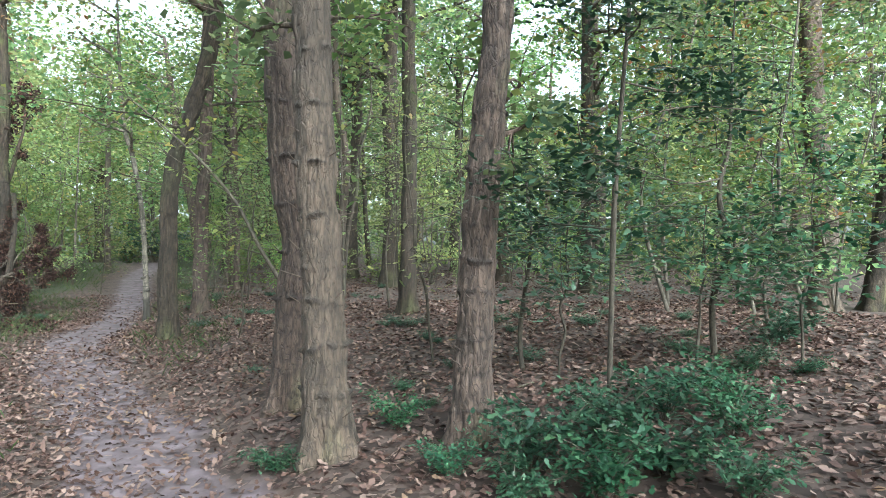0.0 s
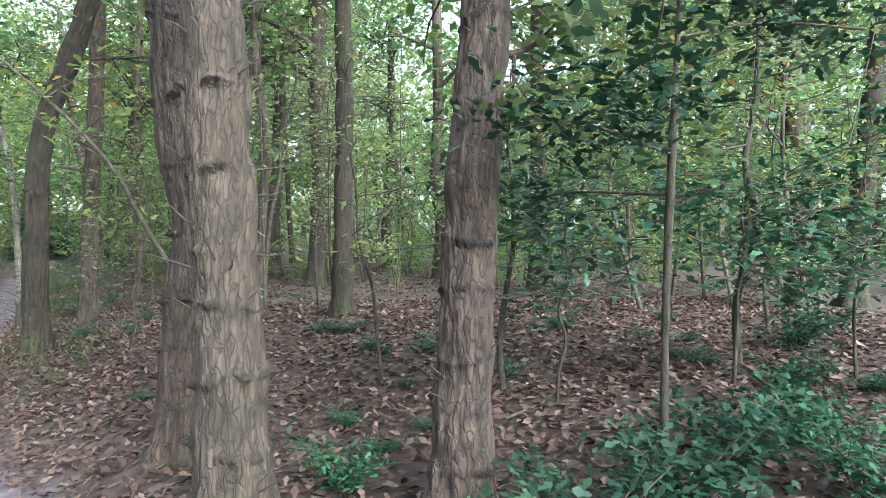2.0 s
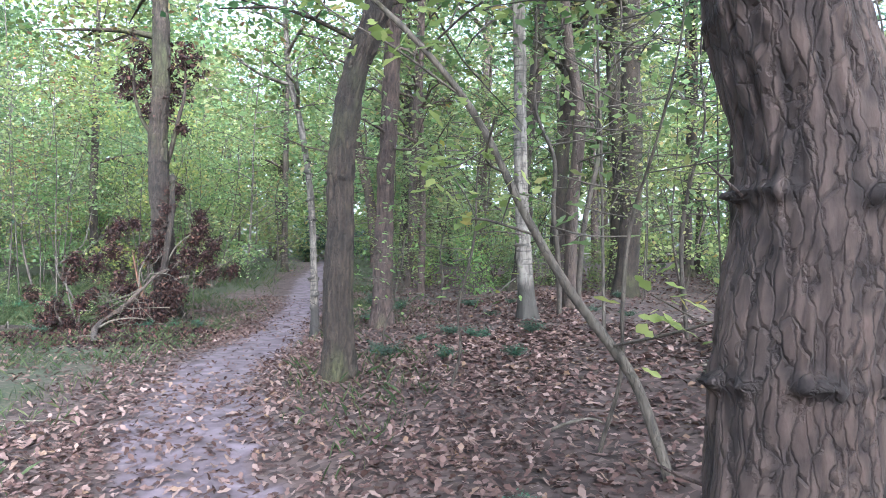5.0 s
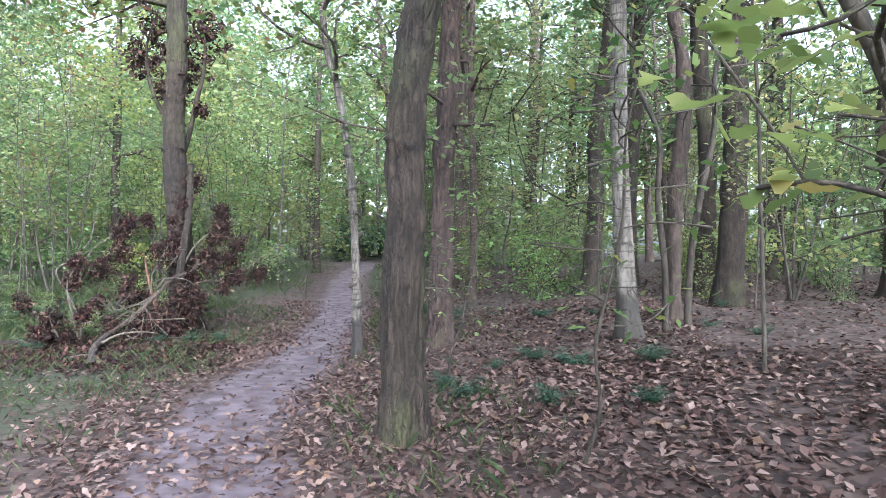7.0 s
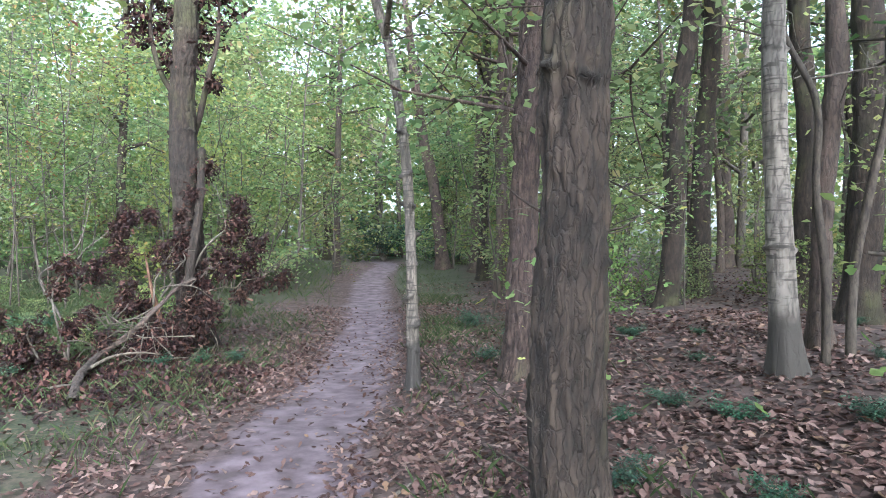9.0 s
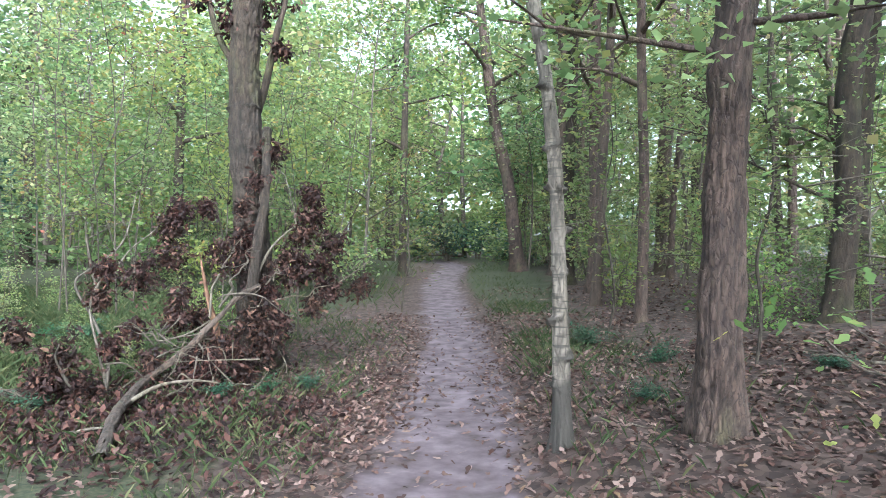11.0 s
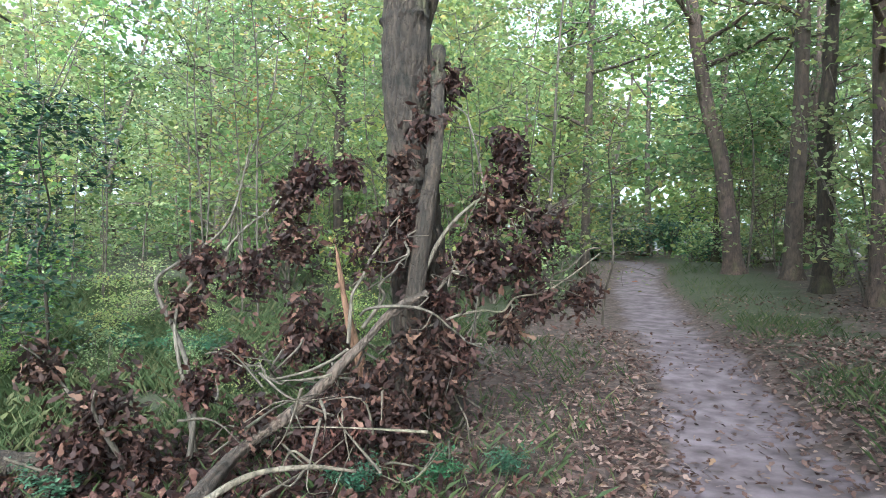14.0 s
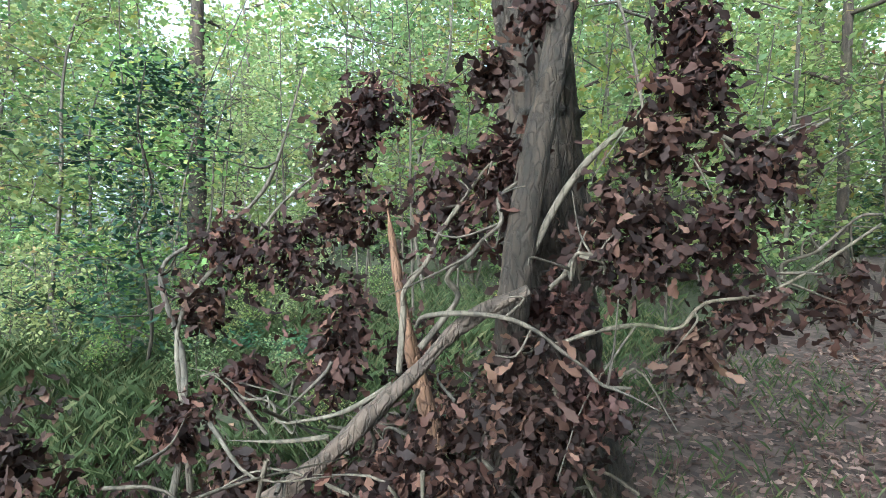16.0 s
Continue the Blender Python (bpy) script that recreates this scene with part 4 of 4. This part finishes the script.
def loose_stick(pts, r, label, side=None):
    t = tagged(new("stick"), label, "stick")
    t.location = pts[0]
    off = -np.array(t.location)
    g = limb(pts, r, r * 0.3, 7, 7, 30)
    part("shaft", (g[0] + off, g[1]), PALE, t)
    if side:
        g = limb(side, r * 0.6, r * 0.2, 8, 5, 14)
        part("twig", (g[0] + off, g[1]), PALE, t)


loose_stick([(-11.17, 11.9, -0.32), (-11.06, 12.04, 0.14), (-11.06, 12.13, 0.38), (-11.07, 12.21, 0.67), (-11.05, 12.41, 0.93)], 0.016, "bare pale stick standing up from the grass", [(-11.07, 12.13, 0.41), (-11.15, 12.03, 0.53), (-11.17, 12.0, 0.6)])


loose_stick([(-9.35, 11.9, 0.02), (-9.1, 12.05, 0.06), (-8.75, 12.1, 0.02)], 0.014, "bare pale stick lying by the dead branch")
loose_stick([(-2.15, 8.05, 0.08), (-2.0, 8.3, 0.2), (-1.75, 8.4, 0.26), (-1.6, 8.6, 0.12)], 0.013, "crooked pale stick among fallen leaves")


# ---- saplings and bushes at their own places ----
def arching_sapling():
    gen = np.random.default_rng(55)
    t = thing("arching_sapling", -1.33, 7.43, "thin pale sapling bent over in a long arch", "sapling")
    off = -np.array(t.location)
    line = smooth_line([(-1.32, 7.43, -0.1), (-1.34, 7.43, 0.15), (-1.42, 7.41, 0.43), (-1.55, 7.37, 0.76), (-1.83, 7.29, 1.15), (-2.05, 7.24, 1.53), (-2.27, 7.18, 1.98), (-2.51, 7.12, 2.31), (-2.9, 7.1, 2.7), (-3.5, 7.2, 3.2)], 90)
    g = tube(line, [0.03, 0.027, 0.02, 0.014, 0.006], 10, 0.003, 12, 3)
    part("stem", (g[0] + off, g[1]), TWIG, t)
    limbs, tips = branch_set(line, [0.25, 0.42, 0.5, 0.6, 0.68, 0.76, 0.85, 0.93], 0.7, gen, 0.6, 0.009, 5)
    for g in limbs:
        part("branch", (g[0] + off, g[1]), TWIG, t)
    g = leaves(crown_points(tips, 3, 0.12, gen), 0.10, 0.8, gen, "lobed")
    part("foliage", (g[0] + off, g[1]), LEAF_LIGHT, t)


arching_sapling()


def young_hawthorn(x, y, h, lean, label, seed, leaf, n, low=0.25, length=1.0, r=0.032, size=0.075, flat=0.9):
    gen = np.random.default_rng(seed)
    t = thing("young_tree", x, y, label, "sapling", "young trees by the walk")
    sway = lambda: float(gen.normal()) * 0.014 * h
    line = smooth_line([(0, 0, -0.2), (0, 0, 0)] + [(lean * f + sway(), sway(), h * f) for f in (0.15, 0.3, 0.45, 0.6, 0.8, 1.0)], 60)
    part("stem", tube(line, [r, r * 0.85, r * 0.6, 0.006], 12, 0.003, 12, seed), STEM, t)
    limbs, tips = branch_set(line, np.linspace(low, 0.97, 15), length, gen, 0.12, r * 0.4, 5)
    for g in limbs:
        part("branch", g, TWIG, t)
    part("foliage", leaves(crown_points(tips, max(1, n // len(tips)), 0.17, gen), size, flat, gen, "lobed"), leaf, t)
    return t


young_hawthorn(1.09, 4.27, 5.0, 0.15, "young tree with dark green leaves on level sprays", 71, LEAF_HOLLY, 4600, 0.27, 1.15, 0.02, 0.075)
young_hawthorn(2.55, 6.1, 3.4, 0.2, "young tree with green leaves above brown litter", 72, LEAF, 1500, 0.25, 1.1)
young_hawthorn(1.0, 5.6, 1.35, 0.1, "low sapling with level sprays of green leaves", 61, LEAF_HOLLY, 800, 0.55, 0.75, 0.014, 0.085)
young_hawthorn(2.15, 5.5, 1.4, 0.1, "low sapling with level sprays of green leaves", 62, LEAF_HOLLY, 1100, 0.5, 0.9, 0.014, 0.085)
young_hawthorn(3.1, 5.6, 1.7, 0.1, "low sapling with level sprays of green leaves", 63, LEAF_HOLLY, 1000, 0.45, 0.9, 0.014, 0.085)
young_hawthorn(0.74, 6.05, 2.3, 0.1, "small dark-stemmed sapling with few leaves", 73, LEAF, 500, 0.5, 0.7, 0.025)
young_hawthorn(-0.1, 6.7, 2.6, -0.35, "thin crooked sapling with few leaves", 74, LEAF_LIGHT, 300, 0.4, 0.8, 0.016)
young_hawthorn(3.9, 7.8, 3.2, 0.1, "thin sapling with green leaves", 75, LEAF, 1100, 0.35, 1.0, 0.02)
young_hawthorn(-13.55, 13.6, 2.7, 0.0, "slender green sapling in the grass", 76, LEAF_HOLLY, 2600, 0.12, 0.85, 0.018, 0.08)
young_hawthorn(-10.8, 20.5, 3.4, 0.2, "sapling with dead leaves beside the path", 77, LEAF_TURN, 700, 0.3, 0.9, 0.022)
young_hawthorn(-2.1, 13.75, 5.0, 0.5, "bare forking sapling beside the birch", 78, LEAF, 160, 0.5, 1.2, 0.045)
young_hawthorn(-2.35, 13.5, 5.0, -0.4, "bare forking sapling beside the birch", 79, LEAF, 160, 0.5, 1.2, 0.04)
young_hawthorn(-1.7, 7.9, 3.0, 0.5, "thin leafy sapling among fallen leaves", 80, LEAF_LIGHT, 260, 0.45, 0.8, 0.014, 0.1)
young_hawthorn(-4.6, 15.3, 3.4, 0.1, "thin sapling with yellow-green leaves", 81, LEAF_LIGHT, 900, 0.3, 0.9, 0.018)
young_hawthorn(-6.3, 17.7, 3.2, 0.0, "thin sapling with yellow-green leaves", 82, LEAF_LIGHT, 900, 0.3, 0.9, 0.018)
young_hawthorn(-4.35, 11.6, 1.7, 0.4, "thin bare sapling with few leaves", 83, LEAF_LIGHT, 120, 0.4, 0.5, 0.012)
young_hawthorn(-0.9, 10.9, 3.6, 0.2, "thin grey sapling with few leaves", 84, LEAF_LIGHT, 300, 0.35, 0.9, 0.022)
young_hawthorn(-2.9, 9.2, 2.2, 0.3, "thin bare sapling with few leaves", 85, LEAF_LIGHT, 100, 0.4, 0.6, 0.013)


def low_shrub(seed, h, w, n):
    gen = np.random.default_rng(seed)
    t = tagged(new("evergreen_shrub"), "low evergreen shrub with dark bluish-green leaves", "shrub", "evergreen shrubs")
    tips = []
    for k in range(9):
        a = gen.uniform(0, 6.28)
        e = np.array([np.cos(a) * w * gen.uniform(0.4, 1), np.sin(a) * w * gen.uniform(0.4, 1), h * gen.uniform(0.55, 1.1)])
        c = smooth_line([(0, 0, -0.05), e * [0.35, 0.35, 0.6] + gen.normal(size=3) * 0.03, e], 10)
        part("stem", tube(c, [0.008, 0.003], 5), TWIG, t)
        tips += list(c[3:])
    part("foliage", leaves(crown_points(np.array(tips), n // len(tips), 0.075, gen), 0.062, 0.9, gen, "lobed"), LEAF_HOLLY, t)
    return t


SHRUBS = [low_shrub(91, 0.5, 0.45, 720), low_shrub(92, 0.4, 0.52, 720)]
first = [True, True]
for x, y, s in [(0.50, 3.73, 0.92), (0.95, 3.93, 0.97), (1.45, 4.23, 0.92), (0.80, 3.33, 0.87), (1.20, 3.53, 0.92), (0.38, 3.38, 0.74), (2.00, 4.43, 0.78), (1.75, 3.88, 0.74), (1.45, 3.08, 0.64), (-1.12, 4.27, 0.51), (-0.32, 4.70, 0.60), (0.02, 3.78, 0.55),
                (2.5, 5.4, 0.7), (3.5, 6.8, 1.2), (-9.0, 13.75, 0.45), (-9.2, 13.35, 0.4), (-8.8, 14.2, 0.4), (-3.95, 10.55, 0.45), (-3.2, 10.4, 0.4), (-4.2, 11.1, 0.4), (-6.4, 17.0, 0.7), (-13.4, 14.6, 0.9), (-12.9, 14.9, 0.8), (-5.5, 15.6, 0.6)]:
    k = int(rng.integers(0, 2))
    m = pose(x, y, land1(x, y) - 0.01, 0, 0, rng.uniform(0, 360)) @ Matrix.Diagonal((s, s, s, 1))
    if first[k]:
        first[k] = False
        SHRUBS[k].matrix_basis = m
    else:
        copy_thing(SHRUBS[k], m)

for x, y, s in [(-14.5, 35.6, 3.4), (-16.3, 36.6, 3.8), (-13.0, 34.2, 2.8), (-18.2, 37.6, 3.4), (-11.6, 33.2, 2.4)]:
    big = copy_thing(SHRUBS[int(x) % 2], pose(x, y, land1(x, y) - 0.05, 0, 0, x * 50) @ Matrix.Diagonal((s, s, s * 1.2, 1)))
    tagged(big, "tall dark evergreen bush where the path bends", "bush", "evergreen bushes")
herbs = np.random.default_rng(95)
for k in range(64):
    x, y = (herbs.uniform(-2.6, 3.6), herbs.uniform(5.0, 10.5)) if k < 32 else (herbs.uniform(-6, 0), herbs.uniform(11, 17)) if k < 46 else (herbs.uniform(-14.5, -10), herbs.uniform(11, 15.5))
    if abs(beside(np.array([[x, y]]))[0]) > 1.2:
        s = herbs.uniform(0.25, 0.5)
        copy_thing(SHRUBS[k % 2], pose(x, y, land1(x, y) - 0.01, 0, 0, herbs.uniform(0, 360)) @ Matrix.Diagonal((s, s, s * 0.8, 1)))


# ---- ground cover ----
def scatter_ground(n, box, gen):
    return np.c_[gen.uniform(box[0], box[2], n), gen.uniform(box[1], box[3], n)]


def leaf_litter():
    g = np.random.default_rng(301)
    xy = np.concatenate([scatter_ground(60000, (-6, 1.2, 6, 12), g), scatter_ground(30000, (-12, 9, -2, 17), g), scatter_ground(20000, (-10, 12, 9, 24), g), scatter_ground(16000, (-15, 9, -7, 20), g), scatter_ground(5000, (-7, 2, -2, 9), g), scatter_ground(7000, (-8, 20, 10, 30), g), scatter_ground(9000, (-11, 12.5, -6, 20), g)])
    s = beside(xy)
    clump = vnoise(np.c_[xy * 1.7, np.zeros(len(xy))], 9)
    near = 0.22 + 0.4 * (1 - step01(xy[:, 1], 8, 12))
    keep = np.where(s > 0, near + (1 - near) * step01(s, 0.15, 1.0), near * (1 - 0.8 * step01(-s, 0.9, 1.6)) + 0.6 * step01(-s, 0.3, 0.7) * (1 - (0.85 - 0.2 * (1 - step01(xy[:, 1], 10.5, 13.5)) - 0.4 * step01(xy[:, 1], 13, 14.5)) * step01(-s, 0.9, 1.9)))
    keep = keep * (1 - 0.6 * (1 - step01(np.abs(s), 0.1, 0.5)) * step01(xy[:, 1], 7, 11))
    keep = keep * (0.6 + 0.6 * clump)
    sel = g.random(len(xy)) < keep
    xy = xy[sel]
    P = np.c_[xy, land(xy) + g.uniform(0.004, 0.03, len(xy))]
    edge = np.abs(beside(xy)) < 2.5
    geo = join([leaves(P[edge], 0.066, 1.1, g, "lobed"), leaves(P[~edge], 0.072, 1.0, g)])
    ob = new("leaf_litter", fast_mesh("leaf_litter", *geo, LITTER, False))
    tagged(ob, "thick layer of fallen brown oak leaves", "leaf litter", kind="stuff")


leaf_litter()


def shed_leaves():
    g = np.random.default_rng(306)
    xy = np.concatenate([np.array((-9.2, 12.7)) + g.normal(size=(5200, 2)) * (0.75, 0.8), np.array((-10.2, 12.6)) + g.normal(size=(2200, 2)) * (0.6, 0.6)])
    xy = xy[np.abs(beside(xy)) > 0.85]
    P = np.c_[xy, land(xy) + g.uniform(0.004, 0.05, len(xy))]
    ob = new("shed_leaves", fast_mesh("shed_leaves", *leaves(P, 0.075, 0.7, g, "lobed", crumple=1.8), LEAF_DEAD, False))
    tagged(ob, "dark dead oak leaves shed round the broken branch", "leaf litter", kind="stuff")


shed_leaves()


def grass():
    g = np.random.default_rng(302)
    xy = np.concatenate([scatter_ground(48000, (-16, 9, -6.5, 19), g), scatter_ground(21600, (-22, 14, -8, 30), g), scatter_ground(21600, (-9, 12, -3, 22), g), scatter_ground(26400, (-9, 2.5, -3, 11), g), scatter_ground(33600, (-24, 9, -13, 20), g), scatter_ground(38400, (-16, 10.5, -10.5, 17), g)])
    s = beside(xy)
    clump = vnoise(np.c_[xy * 1.1, np.zeros(len(xy))], 19)
    keep = np.where(s < 0, step01(-s, 0.6, 1.5) * (1 - 0.6 * step01(xy[:, 1], 13.2, 14.5) * (1 - step01(-s, 2.2, 3.2))) * (0.25 + 0.75 * step01(xy[:, 1], 10, 14)), (0.3 + 0.6 * step01(xy[:, 1], 13, 16)) * step01(s, 0.6, 1.0) * (1 - step01(s, 1.4, 3.0))) * step01(clump, 0.1, 0.5)
    xy = xy[g.random(len(xy)) < keep]
    n = len(xy)
    b = np.c_[xy, land(xy) - 0.01]
    a = g.uniform(0, 6.28, n)
    h = g.uniform(0.04, 0.15, n) * (1 + 0.8 * step01(xy[:, 0], -10.5, -13))
    w = np.c_[np.cos(a), np.sin(a), np.zeros(n)] * 0.0026
    lean = np.c_[g.normal(size=(n, 2)) * 0.35, np.ones(n)] * h[:, None]
    V = np.stack([b - w, b + w, b + lean * 0.6 + w * 0.7, b + lean * np.array([1.4, 1.4, 0.95])], 1).reshape(-1, 3)
    F = (np.arange(n) * 4)[:, None] + np.arange(4)
    ob = new("grass", fast_mesh("grass", V, F, GRASS))
    tagged(ob, "thin woodland grass beside the path", "grass", kind="stuff")


grass()


def stick_litter():
    g = np.random.default_rng(303)
    for _ in range(60):
        x, y = g.uniform(-7, 5), g.uniform(3, 15)
        if abs(float(beside(np.array([[x, y]]))[0])) < 0.7:
            continue
        a, L = g.uniform(0, 6.28), g.uniform(0.15, 0.7)
        p = [(x + math.cos(a) * L * f + g.normal() * 0.03, y + math.sin(a) * L * f + g.normal() * 0.03) for f in (-0.5, 0, 0.5)]
        z = [land1(*q) + 0.012 for q in p]
        t = tagged(new("stick"), "dead stick lying among fallen leaves", "stick", "sticks on the floor")
        t.location = (x, y, z[1])
        gm = limb([(q[0] - x, q[1] - y, zz - z[1]) for q, zz in zip(p, z)], g.uniform(0.005, 0.014), 0.003, 5, 5, 10)
        part("shaft", gm, [TWIG, PALE][int(g.integers(0, 2))], t)


stick_litter()


def single_leaves():
    """The leaves nearest to the walk, one by one."""
    g = np.random.default_rng(304)
    data = [fast_mesh("fallen_leaf", *leaves(np.zeros((1, 3)), 0.085, 2.0, np.random.default_rng(400 + k), "lobed"), LITTER, False) for k in range(8)]
    made = 0
    while made < 300:
        x, y = g.uniform(-9, 1.5), g.uniform(2.5, 16)
        s = float(beside(np.array([[x, y]]))[0])
        if not -1.2 < s < 2.6 or (abs(s) < 0.5 and g.random() < 0.7):
            continue
        ob = new("fallen_leaf", data[int(g.integers(0, 8))])
        ob.parent = GROUND
        ob.matrix_basis = pose(x, y, land1(x, y) + 0.025, g.uniform(-20, 20), g.uniform(-20, 20), g.uniform(0, 360))
        made += 1


single_leaves()
